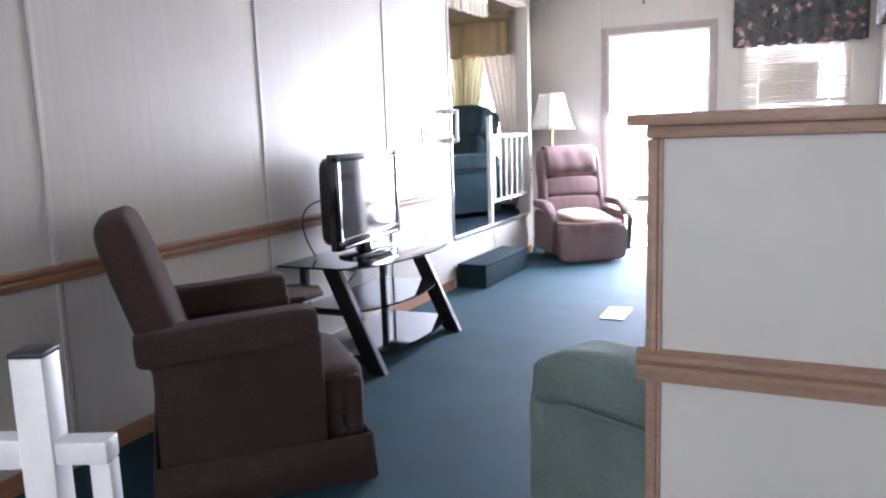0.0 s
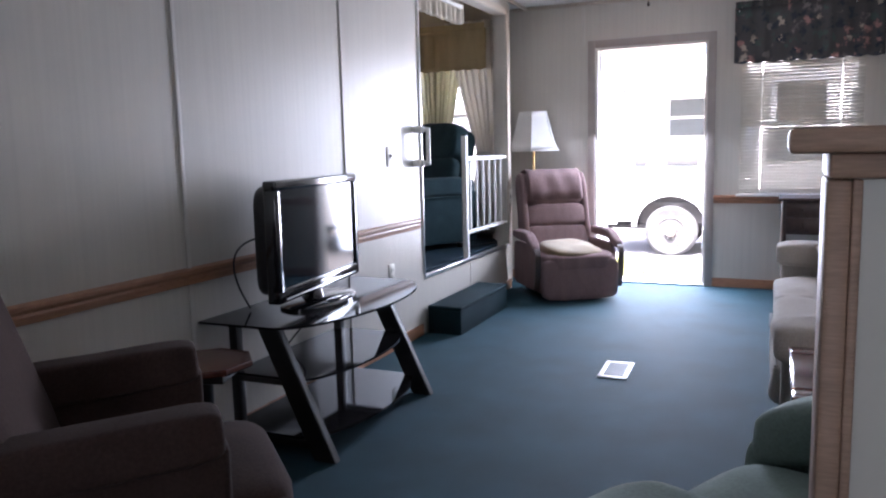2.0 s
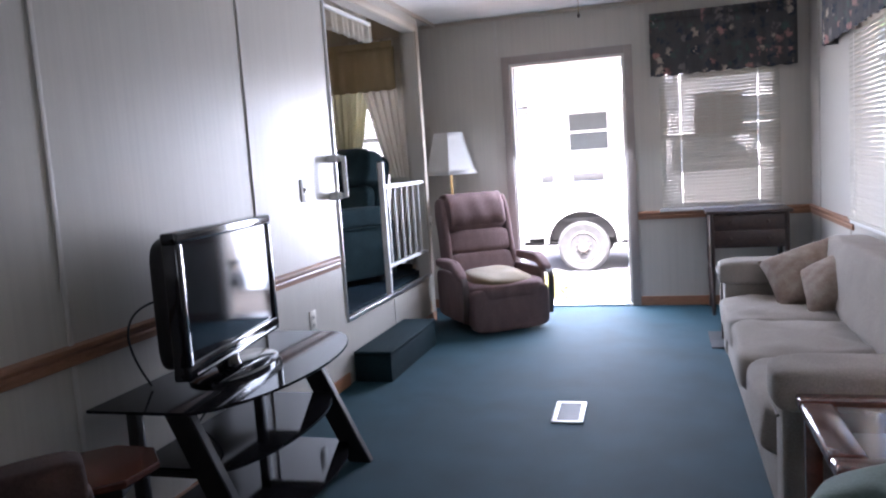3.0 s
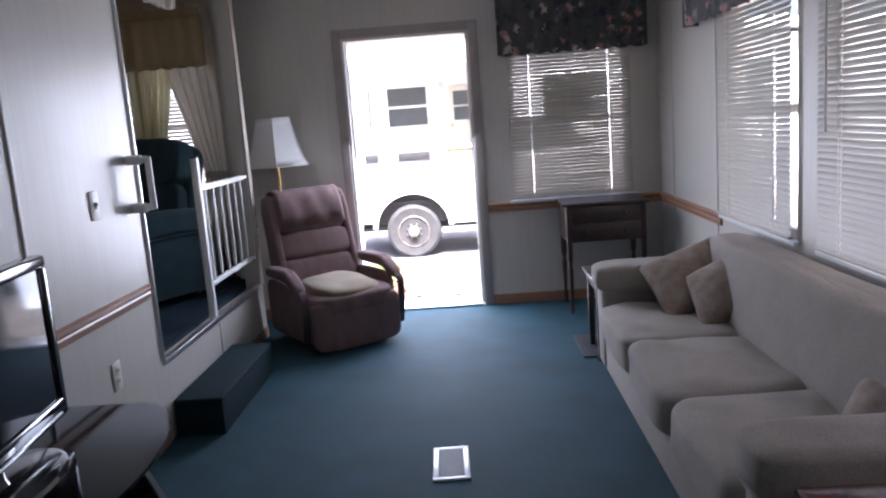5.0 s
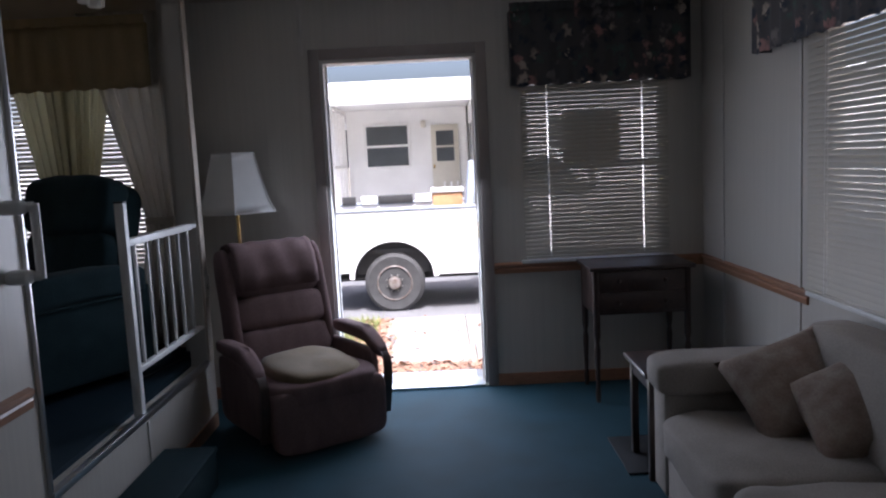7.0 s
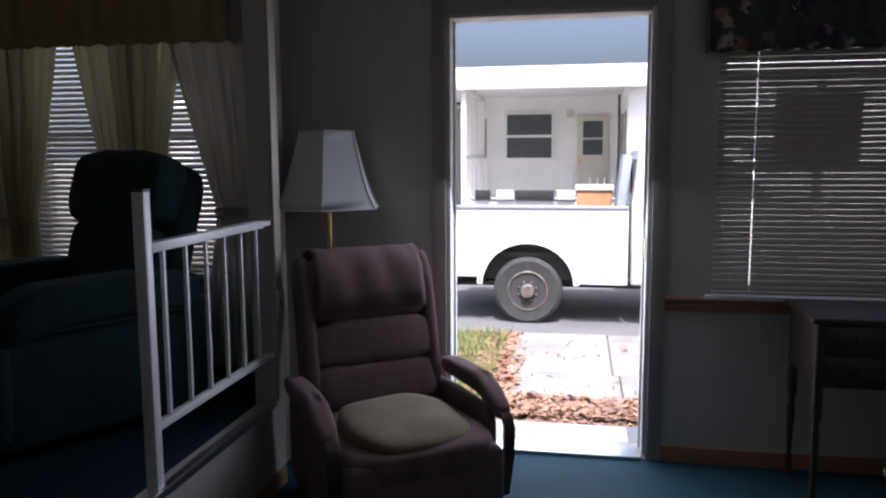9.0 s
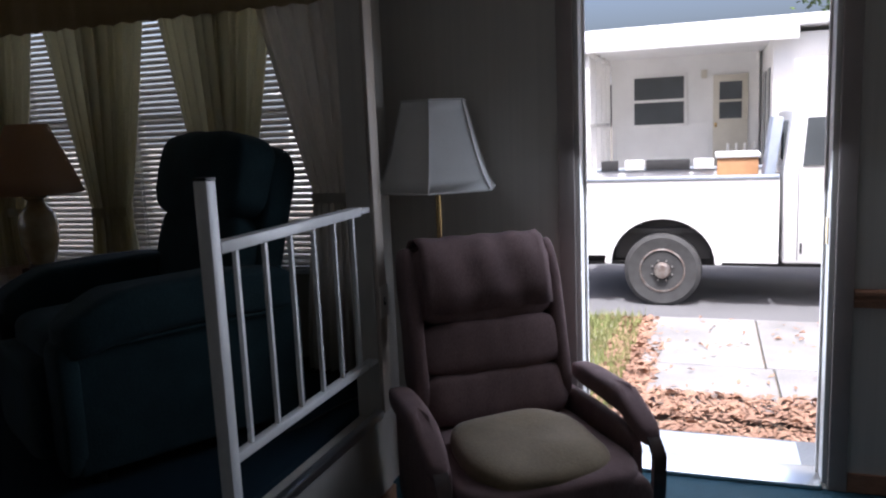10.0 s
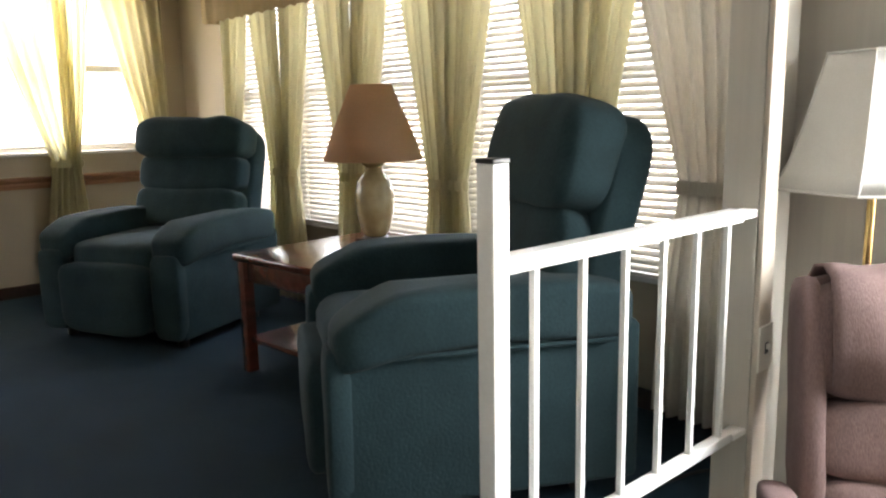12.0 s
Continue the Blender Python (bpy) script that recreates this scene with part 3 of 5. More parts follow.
def recliner(name, label, at, fab, w=0.80, d=0.84, top=1.03, seat=0.44, arm=0.58, pads=3, group=""):
    """A stuffed recliner that faces its local -y."""
    c = thing(name, label, "recliner", at, group)
    aw = 0.17
    iw = w - 2 * aw
    for sx in (-1, 1):
        x = sx * (w - aw) / 2
        part("side_panel", box(x - aw / 2 + (0.012 if sx < 0 else 0.03), x + aw / 2 - (0.03 if sx < 0 else 0.012), -d / 2 + 0.05, d / 2 - 0.06, 0.045, arm - 0.09, 0.018, 3), fab, c)
        a = soft(0, -0.02, 0, aw + 0.035, d - 0.12, 0.15, 0.34, 40, 0.009, seed=x)
        for v in a.verts:
            v.co.z -= max(0, (-v.co.y - d * 0.28)) * 0.30
            v.co.z += 0.016 * math.cos(v.co.y * 5)
        part("arm", a, fab, c, at=pose(x, 0, arm - 0.06))
        part("arm_seam", rod((x + sx * (aw / 2 + 0.004), -d / 2 + 0.10, arm - 0.128), (x + sx * (aw / 2 + 0.004), d / 2 - 0.14, arm - 0.128), 0.006, 8), fab, c)
        part("arm_front", soft(x, -d / 2 + 0.055, (arm - 0.10) * 0.5 + 0.02, aw - 0.02, 0.07, arm - 0.16, 0.32, 24, 0.005), fab, c)
        for y in (-d / 2 + 0.12, d / 2 - 0.2):
            part("foot", lathe([(0.022, 0.0), (0.026, 0.03), (0.026, 0.06)], 10), BLACK_METAL, c, at=pose(x, y, 0))
    part("seat", soft(0, -0.07, seat - 0.07, iw + 0.03, d - 0.22, 0.19, 0.38, 36, 0.008), fab, c)
    part("footrest", soft(0, -d / 2 + 0.03, 0.215, iw + 0.02, 0.10, 0.32, 0.35, 28, 0.006), fab, c)
    part("seat_box", box(-iw / 2, iw / 2, -d / 2 + 0.08, d / 2 - 0.14, 0.06, seat - 0.12, 0.01), fab, c)
    lean = 14
    back = part("backrest", soft(0, 0.035, 0.0, w - 0.16, 0.13, top - 0.34, 0.33, 36, 0.006), fab, c,
                             at=pose(0, d / 2 - 0.14, (top + 0.34) / 2 - 0.01, -lean))
    n = pads
    hh = (top - seat - 0.02) / n
    for i in range(n):
        zc = -(top - 0.34) / 2 + (seat - 0.34) + hh * (i + 0.5) + 0.02
        extra = 0.05 if i == n - 1 else 0.0
        part("back_pad", soft(0, -0.055 - extra / 3, zc, w - 0.18 + extra * 0.8, 0.15 + extra, hh + 0.045, 0.48, 36, 0.010, seed=i), fab, back)
    return c


def mauve_recliner():
    c = thing("recliner", "mauve velour recliner with padded bentwood arms by the door", "recliner", pose(-2.02, 8.27, 0, 0, 0, 36))
    f = MAUVE
    part("base", box(-0.29, 0.29, -0.35, 0.27, 0.04, 0.25, 0.03, 3), f, c)
    part("footrest", soft(0, -0.385, 0.175, 0.62, 0.13, 0.33, 0.30, 36, 0.006), f, c)
    part("seat", soft(0, -0.14, 0.30, 0.60, 0.63, 0.15, 0.36, 40, 0.008), f, c)
    back = part("backrest", soft(0, 0.02, 0.0, 0.55, 0.12, 0.72, 0.25, 40, 0.005), f, c, at=pose(0, 0.225, 0.63, -14))
    for i, (z, h, t) in enumerate(((-0.20, 0.20, 0.15), (-0.02, 0.20, 0.16), (0.20, 0.29, 0.17))):
        part("back_pad", soft(0, -0.05, z, 0.545, t, h, 0.46, 40, 0.010, seed=i + 3), f, back)
    for sx in (-1, 1):
        part("wing", soft(sx * 0.265, -0.03, 0.05, 0.06, 0.19, 0.60, 0.5, 24, 0.006, seed=sx), f, back)
    cover = bmesh.new()
    rows = []
    for j, (y, z) in enumerate(((-0.142, 0.10), (-0.152, 0.18), (-0.148, 0.27), (-0.12, 0.345), (-0.06, 0.377), (0.02, 0.380), (0.083, 0.35), (0.09, 0.20))):
        rows.append([cover.verts.new((-0.235 + 0.47 * i / 20, y + 0.005 * math.sin(i * 0.9 + j), z + 0.003 * math.sin(i * 1.3))) for i in range(21)])
    for a, b in zip(rows, rows[1:]):
        for i in range(20):
            cover.faces.new((a[i], a[i + 1], b[i + 1], b[i]))
    thick(part("headrest_cover", cover, f, back, "mauve cloth laid over the headrest", smooth=180), 0.008)
    for sx in (-1, 1):
        x = sx * 0.345
        a = soft(0, -0.11, 0, 0.085, 0.52, 0.075, 0.5, 28, 0.004, seed=sx)
        for v in a.verts:
            v.co.z -= max(0, -v.co.y - 0.20) * 0.5
        armp = part("arm_pad", a, f, c, at=pose(x, 0.0, 0.495))
        bent = bmesh.new()
        prev = None
        for k in range(15):
            q = k / 14
            ang = radians(-10 + 110 * q)
            y, z = (-0.28 - 0.13 * math.sin(ang), 0.32 + 0.13 * math.cos(ang)) if k < 11 else (-0.408 + 0.012 * (k - 10), 0.31 - 0.055 * (k - 10))
            ring = [bent.verts.new((x + u, y + w, z + w * 0.4)) for u, w in ((-0.022, -0.009), (0.022, -0.009), (0.022, 0.009), (-0.022, 0.009))]
            if prev:
                for i in range(4):
                    bent.faces.new((prev[i], prev[(i + 1) % 4], ring[(i + 1) % 4], ring[i]))
            else:
                bent.faces.new(ring[::-1])
            prev = ring
        bent.faces.new(prev)
        part("arm_support", bent, WOOD_DARK, c, "dark bent wooden arm support")
        part("side_panel", soft(x - sx * 0.03, -0.04, 0.25, 0.05, 0.58, 0.36, 0.3, 28, 0.004), f, c)
    for x in (-0.22, 0.22):
        for y in (-0.22, 0.22):
            part("foot", lathe([(0.02, 0.0), (0.024, 0.02), (0.024, 0.05)], 10), BLACK_METAL, c, at=pose(x, y, 0))
    p = thing("seat_pad", "flat ochre cloth cushion lying on the mauve recliner", "cushion", pose(-1.895, 8.08, 0.375, 8, 3, 40))
    part("pad", soft(0, 0, 0, 0.47, 0.42, 0.11, 0.62, 40, 0.012), MAUVE_PAD, p)


mauve_recliner()


def brown_armchair():
    c = thing("armchair", "brown upholstered armchair with skirt and tall thin back", "armchair", pose(-1.93, 3.575, 0, 0, 0, 136.5))
    f = BROWN_FAB
    w, d = 0.78, 0.74
    for sx in (-1, 1):
        x = sx * (w / 2 - 0.06)
        part("side_panel", box(x - 0.045, x + 0.045, -d / 2 + 0.15, d / 2 - 0.05, 0.14, 0.55, 0.02, 3), f, c)
        a = soft(0, 0.08, 0, 0.13, d - 0.16, 0.12, 0.27, 36, 0.004, seed=sx)
        part("arm", a, f, c, at=pose(x, 0, 0.565, -3))
    part("seat", soft(0, -0.08, 0.295, w - 0.16, d - 0.12, 0.19, 0.3, 36, 0.006), f, c)
    part("front_rail", box(-w / 2 + 0.06, w / 2 - 0.06, -d / 2 + 0.01, -d / 2 + 0.07, 0.14, 0.36, 0.02, 3), f, c)
    part("backrest", soft(0, 0, 0, w - 0.10, 0.155, 0.66, 0.42, 40, 0.006), f, c, at=pose(0, d / 2 - 0.06, 0.645, -17))
    part("inner_frame", box(-w / 2 + 0.10, w / 2 - 0.10, -d / 2 + 0.08, d / 2 - 0.06, 0.14, 0.33), f, c)
    sk = bmesh.new()
    for a, b in (((-w / 2 - 0.005, -d / 2), (w / 2 + 0.005, -d / 2)), ((w / 2 + 0.005, -d / 2), (w / 2 + 0.005, d / 2 - 0.03)), ((w / 2 + 0.005, d / 2 - 0.03), (-w / 2 - 0.005, d / 2 - 0.03)), ((-w / 2 - 0.005, d / 2 - 0.03), (-w / 2 - 0.005, -d / 2))):
        n = 24
        top = [sk.verts.new((a[0] + (b[0] - a[0]) * i / n, a[1] + (b[1] - a[1]) * i / n, 0.17)) for i in range(n + 1)]
        k = Vector((b[1] - a[1], a[0] - b[0])).normalized()
        bot = [sk.verts.new((v.co.x + k.x * (0.012 + 0.006 * math.sin(i * 0.9)), v.co.y + k.y * (0.012 + 0.006 * math.sin(i * 0.9)), 0.012)) for i, v in enumerate(top)]
        for i in range(n):
            sk.faces.new((top[i], top[i + 1], bot[i + 1], bot[i]))
    thick(part("skirt", sk, f, c, smooth=60), 0.008)
    for x in (-0.3, 0.3):
        for y in (-0.3, 0.28):
            part("foot", lathe([(0.018, 0.0), (0.022, 0.15)], 8), WOOD_DARK, c, at=pose(x, y, 0))


brown_armchair()
recliner("recliner", "sage green velour recliner behind the half wall", pose(-0.25, 3.70, 0, 0, 0, -116), SAGE_FAB, w=0.92, d=0.78, top=0.98, seat=0.43, arm=0.57)


def side_table():
    t = thing("side_table", "small red-brown wooden side table with black pedestal", "table", pose(-2.19, 4.17, 0, 0, 0, 20))
    top = bmesh.new()
    r, n = 0.17, 8
    lathe([(r * 0.98, 0.0), (r, 0.005), (r, 0.017), (r * 0.98, 0.022)], n, top)
    part("tabletop", top, WOOD_RED, t, at=pose(0, 0, 0.475), smooth=20)
    part("apron", box(-0.10, 0.10, -0.10, 0.10, 0.44, 0.475, 0.005), BLACK_METAL, t)
    part("pedestal", lathe([(0.03, 0.03), (0.026, 0.06), (0.022, 0.25), (0.026, 0.44)], 14), BLACK_METAL, t)
    for k in range(4):
        m = pose(0, 0, 0, 0, 0, 90 * k)
        part("foot", joined(None, box(0.0, 0.17, -0.018, 0.018, 0.0, 0.035, 0.006), m), BLACK_METAL, t)


side_table()


# ---- television and its stand ----
def tv_stand():
    t = thing("tv_stand", "black glass television stand with slanting metal legs", "tv stand")
    yc = 5.02

    def shelf(x0, x1, half, bulge, z):
        own = bmesh.new()
        pts = [(x0, yc - half), (x0, yc + half)]
        pts += [(x1 - bulge + bulge * math.cos(radians(a)) ** 1.0 if abs(a) < 90 else x1 - bulge, yc + half * math.sin(radians(a))) for a in range(85, -86, -10)]
        a = [own.verts.new((x, y, z)) for x, y in pts]
        b = [own.verts.new((x, y, z + 0.010)) for x, y in pts]
        own.faces.new(a[::-1])
        own.faces.new(b)
        for i in range(len(pts)):
            own.faces.new((a[i], a[(i + 1) % len(pts)], b[(i + 1) % len(pts)], b[i]))
        return own
    part("top_shelf", shelf(-2.47, -1.90, 0.56, 0.24, 0.540), DARK_GLASS, t, "smoked glass top shelf", smooth=None)
    part("middle_shelf", shelf(-2.44, -1.98, 0.42, 0.14, 0.300), DARK_GLASS, t, "smoked glass shelf", smooth=None)
    part("bottom_shelf", shelf(-2.44, -1.93, 0.46, 0.16, 0.080), DARK_GLASS, t, "smoked glass shelf", smooth=None)
    for s in (-1, 1):
        leg = bmesh.new()
        # a broad flat bar that slants forwards as it goes down
        for (xa, za, xb, zb) in ((-2.20, 0.538, -1.95, 0.0),):
            wv = 0.075
            own = bmesh.new()
            pts = [(xa - wv, za), (xa + wv * 0.3, za), (xb + wv * 0.35, zb), (xb - wv, zb)]
            y0, y1 = yc + s * 0.44 - 0.02, yc + s * 0.44 + 0.02
            a = [own.verts.new((x, y0, z)) for x, z in pts]
            b = [own.verts.new((x, y1, z)) for x, z in pts]
            own.faces.new(a)
            own.faces.new(b[::-1])
            for i in range(4):
                own.faces.new((a[i], b[i], b[(i + 1) % 4], a[(i + 1) % 4]))
            bmesh.ops.bevel(own, geom=own.edges[:], offset=0.004, segments=2, affect='EDGES')
            joined(leg, own)
        part("leg", leg, BLACK_METAL, t)
        part("rear_leg", box(-2.44, -2.40, yc + s * 0.40 - 0.02, yc + s * 0.40 + 0.02, 0.0, 0.539, 0.004), BLACK_METAL, t)
        part("side_bar", box(-2.40, -1.98, yc + s * 0.44 - 0.018, yc + s * 0.44 + 0.018, 0.045, 0.079, 0.004), BLACK_METAL, t)
        part("shelf_bar", box(-2.40, -2.10, yc + s * 0.41 - 0.012, yc + s * 0.41 + 0.012, 0.276, 0.299, 0.003), BLACK_METAL, t)
    part("cross_bar", box(-2.44, -2.41, yc - 0.38, yc + 0.38, 0.05, 0.079, 0.003), BLACK_METAL, t)


tv_stand()


def television():
    t = thing("television", "black flat-screen television with glossy bezel, switched off", "television", pose(-2.235, 4.97, 0.551, 0, 0, 97.5))
    w, h = 0.80, 0.485
    z0 = 0.06
    rim = bmesh.new()
    b = 0.038
    box(-w / 2, w / 2, -0.03, 0.03, z0 + h - b, z0 + h, 0.010, 3, rim)
    box(-w / 2, w / 2, -0.03, 0.03, z0, z0 + b + 0.02, 0.010, 3, rim)
    box(-w / 2, -w / 2 + b, -0.03, 0.03, z0 + b, z0 + h - b + 0.004, 0.010, 3, rim)
    box(w / 2 - b, w / 2, -0.03, 0.03, z0 + b, z0 + h - b + 0.004, 0.010, 3, rim)
    part("bezel", rim, BLACK_GLOSS, t)
    part("screen", box(-w / 2 + b - 0.004, w / 2 - b + 0.004, -0.020, -0.012, z0 + b + 0.016, z0 + h - b + 0.004), SCREEN, t, "dark reflecting screen", smooth=None)
    part("back_shell", soft(0, 0.045, z0 + h / 2, w - 0.03, 0.10, h - 0.03, 0.25, 36, 0.0), BLACK_METAL, t)
    part("badge", box(-0.04, 0.04, -0.0325, -0.0295, z0 + 0.028, z0 + 0.040, 0.001), ALU, t, "small silver maker's badge")
    part("trim_line", box(-w / 2 + 0.05, w / 2 - 0.05, -0.0322, -0.0295, z0 + 0.012, z0 + 0.018, 0.0008), ALU, t)
    part("neck", lathe([(0.055, 0.012), (0.045, 0.03), (0.04, 0.09)], 20), BLACK_GLOSS, t, at=pose(0, 0.03, 0))
    ft = lathe([(1.0, 0.0), (1.0, 0.010), (0.93, 0.017)], 36)
    bmesh.ops.scale(ft, vec=(0.25, 0.14, 1), verts=ft.verts)
    part("foot", ft, BLACK_GLOSS, t, at=pose(0, 0.0, 0))


television()


def cable(pts, r, name, label):
    cu = bpy.data.curves.new(name, 'CURVE')
    cu.dimensions, cu.bevel_depth, cu.bevel_resolution = '3D', r, 2
    sp = cu.splines.new('NURBS')
    sp.points.add(len(pts) - 1)
    for p, q in zip(sp.points, pts):
        p.co = (*q, 1)
    sp.use_endpoint_u, sp.order_u = True, 4
    cu.materials.append(BLACK_CAP)
    return tagged(new(name, cu), label, "cable")


cable([(-2.33, 4.72, 0.86), (-2.46, 4.66, 0.84), (-2.475, 4.64, 0.74), (-2.40, 4.70, 0.56)], 0.004, "cable", "thin black cable hanging behind the television")
cable([(-2.42, 4.9, 0.55), (-2.36, 4.85, 0.45), (-2.3, 5.0, 0.44), (-2.4, 5.05, 0.40), (-2.45, 5.0, 0.31)], 0.004, "cable", "thin black cable hanging below the television")


# ---- sofa, pillows, glass-topped table ----
def sofa():
    s = thing("sofa", "beige upholstered three-seat sofa with boxy arms", "sofa")
    f = SOFA_FAB
    y0, y1, x0 = 4.85, 7.25, -0.365
    part("base", box(x0 + 0.015, 0.33, y0 + 0.02, y1 - 0.02, 0.035, 0.25, 0.02, 3), f, s)
    for y in (y0, y1 - 0.20):
        part("arm", box(x0 + 0.005, 0.33, y + 0.015, y + 0.185, 0.05, 0.50, 0.02, 3), f, s)
        part("arm_roll", soft(-0.03, y + 0.10, 0.53, 0.72, 0.235, 0.14, 0.33, 36, 0.004, seed=y), f, s)
    n = 3
    L = (y1 - y0 - 0.40) / n
    for i in range(n):
        part("seat_cushion", soft(-0.075, y0 + 0.20 + L * (i + 0.5), 0.325, 0.64, L + 0.012, 0.19, 0.30, 48, 0.016, seed=i * 3.3), f, s)
    bk = soft(0.235, (y0 + y1) / 2, 0.55, 0.24, y1 - y0 - 0.34, 0.38, 0.26, 64, 0.012, turn=pose(0, 0, 0, 0, 10, 0))
    part("backrest", bk, f, s)
    part("back_frame", soft(0.30, (y0 + y1) / 2, 0.43, 0.14, y1 - y0 - 0.03, 0.62, 0.25, 40, 0.004), f, s)
    for x in (x0 + 0.07, 0.27):
        for y in (y0 + 0.08, y1 - 0.08):
            part("foot", lathe([(0.02, 0.0), (0.026, 0.04)], 10), WOOD_DARK, s, at=pose(x, y, 0))
    part("arm_piping", rod((x0 - 0.012, y0 + 0.0, 0.46), (x0 - 0.012, y0 + 0.2, 0.46), 0.005), f, s)


sofa()
for k, (x, y, z, rx, spin, rz, g) in enumerate(((0.03, 6.86, 0.55, 42, 30, -25, 0.39), (0.14, 6.62, 0.55, 44, 40, -50, 0.37), (0.16, 5.28, 0.50, 50, 12, -82, 0.34))):
    p = thing("throw_pillow", "beige and brown patterned square throw pillow on the sofa", "pillow", pose(x, y, z, rx, 0, rz) @ pose(0, 0, 0, 0, 0, spin), "throw pillows")
    own = bmesh.new()
    nn = 16
    rows = {}
    for sgn in (1, -1):
        for i in range(nn + 1):
            for j in range(nn + 1):
                u, v = i / nn * 2 - 1, j / nn * 2 - 1
                edge = max(0.0, (1 - u * u) * (1 - v * v))
                pin = 1 - 0.07 * (1 - u * u) if abs(v) > abs(u) else 1 - 0.07 * (1 - v * v)
                rows[sgn, i, j] = own.verts.new((u * g / 2 * pin, v * g / 2 * pin, sgn * 0.075 * edge ** 0.42 + 0.004 * noise.noise(Vector((u * 3, v * 3, k)))))
        for i in range(nn):
            for j in range(nn):
                own.faces.new((rows[sgn, i, j], rows[sgn, i + 1, j], rows[sgn, i + 1, j + 1], rows[sgn, i, j + 1]))
    bmesh.ops.remove_doubles(own, verts=own.verts, dist=0.002)
    part("cover", own, PILLOW_FAB, p, smooth=180)


def glass_table():
    t = thing("end_table", "cherry wood end table with glass inset beside the sofa", "table")
    x0, x1, y0, y1, z = -0.34, 0.26, 4.24, 4.79, 0.55
    f = 0.085
    for a in ((x0, x1, y0, y0 + f), (x0, x1, y1 - f, y1)):
        part("top_rail", box(*a, z - 0.035, z, 0.012, 3), WOOD_RED, t)
    for a in ((x0, x0 + f), (x1 - f, x1)):
        part("top_rail", box(*a, y0 + f, y1 - f, z - 0.035, z, 0.012, 3), WOOD_RED, t)
    g = part("glass", box(x0 + f - 0.008, x1 - f + 0.008, y0 + f - 0.008, y1 - f + 0.008, z - 0.014, z - 0.008), GLASS, t, "clear glass inset", smooth=None)
    g.visible_shadow = False
    for x in (x0 + 0.04, x1 - 0.04):
        for y in (y0 + 0.04, y1 - 0.04):
            part("leg", box(x - 0.022, x + 0.022, y - 0.022, y + 0.022, 0, z - 0.035, 0.004), WOOD_RED, t)
    part("shelf", box(x0 + 0.03, x1 - 0.03, y0 + 0.03, y1 - 0.03, 0.14, 0.16, 0.004), WOOD_RED, t)
    for y in (y0 + 0.04, y1 - 0.04):
        part("apron", box(x0 + 0.062, x1 - 0.062, y - 0.01, y + 0.01, z - 0.10, z - 0.035, 0.002), WOOD_RED, t)


glass_table()


def writing_table():
    t = thing("cabinet_table", "dark wooden drawer table with turned legs by the wall", "table")
    x0, x1, y0, y1 = -0.37, 0.19, 8.40, 8.80
    part("tabletop", box(x0 - 0.015, x1 + 0.015, y0 - 0.015, y1, 0.752, 0.775, 0.006, 3), WOOD_DARK, t)
    part("body", box(x0 + 0.01, x1 - 0.01, y0 + 0.02, y1 - 0.01, 0.50, 0.752, 0.004), WOOD_DARK, t)
    for a, b in ((0.515, 0.625), (0.635, 0.745)):
        dr = part("drawer", box(x0 + 0.03, x1 - 0.03, y0 + 0.012, y0 + 0.022, a, b, 0.004), WOOD_DARK, t)
        for x in (-0.22, 0.04):
            part("knob", lathe([(0.008, 0.0), (0.013, 0.012), (0.006, 0.02)], 10), WOOD_DARK, dr, at=pose(x, y0 + 0.012, (a + b) / 2, 90))
    for x in (x0 + 0.025, x1 - 0.025):
        for y in (y0 + 0.025, y1 - 0.025):
            part("leg", lathe([(0.012, 0.0), (0.016, 0.06), (0.011, 0.10), (0.018, 0.30), (0.012, 0.34), (0.02, 0.38), (0.02, 0.751)], 12), WOOD_DARK, t, at=pose(x, y, 0))
    st = thing("low_table", "low dark wooden table beside the sofa's end", "table")
    part("tabletop", box(-0.37, 0.33, 7.32, 7.70, 0.455, 0.48, 0.006, 3), WOOD_DARK, st)
    part("apron", box(-0.33, 0.29, 7.66, 7.675, 0.39, 0.455, 0.002), WOOD_DARK, st)
    part("apron", box(-0.34, -0.325, 7.36, 7.66, 0.39, 0.455, 0.002), WOOD_DARK, st)
    for x in (-0.33, 0.29):
        for y in (7.36, 7.66):
            part("leg", box(x - 0.016, x + 0.016, y - 0.016, y + 0.016, 0.0, 0.455, 0.003), WOOD_DARK, st)
    mt = thing("floor_mat", "small black rubber mat on the carpet beside the sofa", "mat")
    part("mat", box(-0.42, -0.1, 7.42, 7.86, 0.002, 0.010, 0.003), BLACK_CAP, mt)


writing_table()


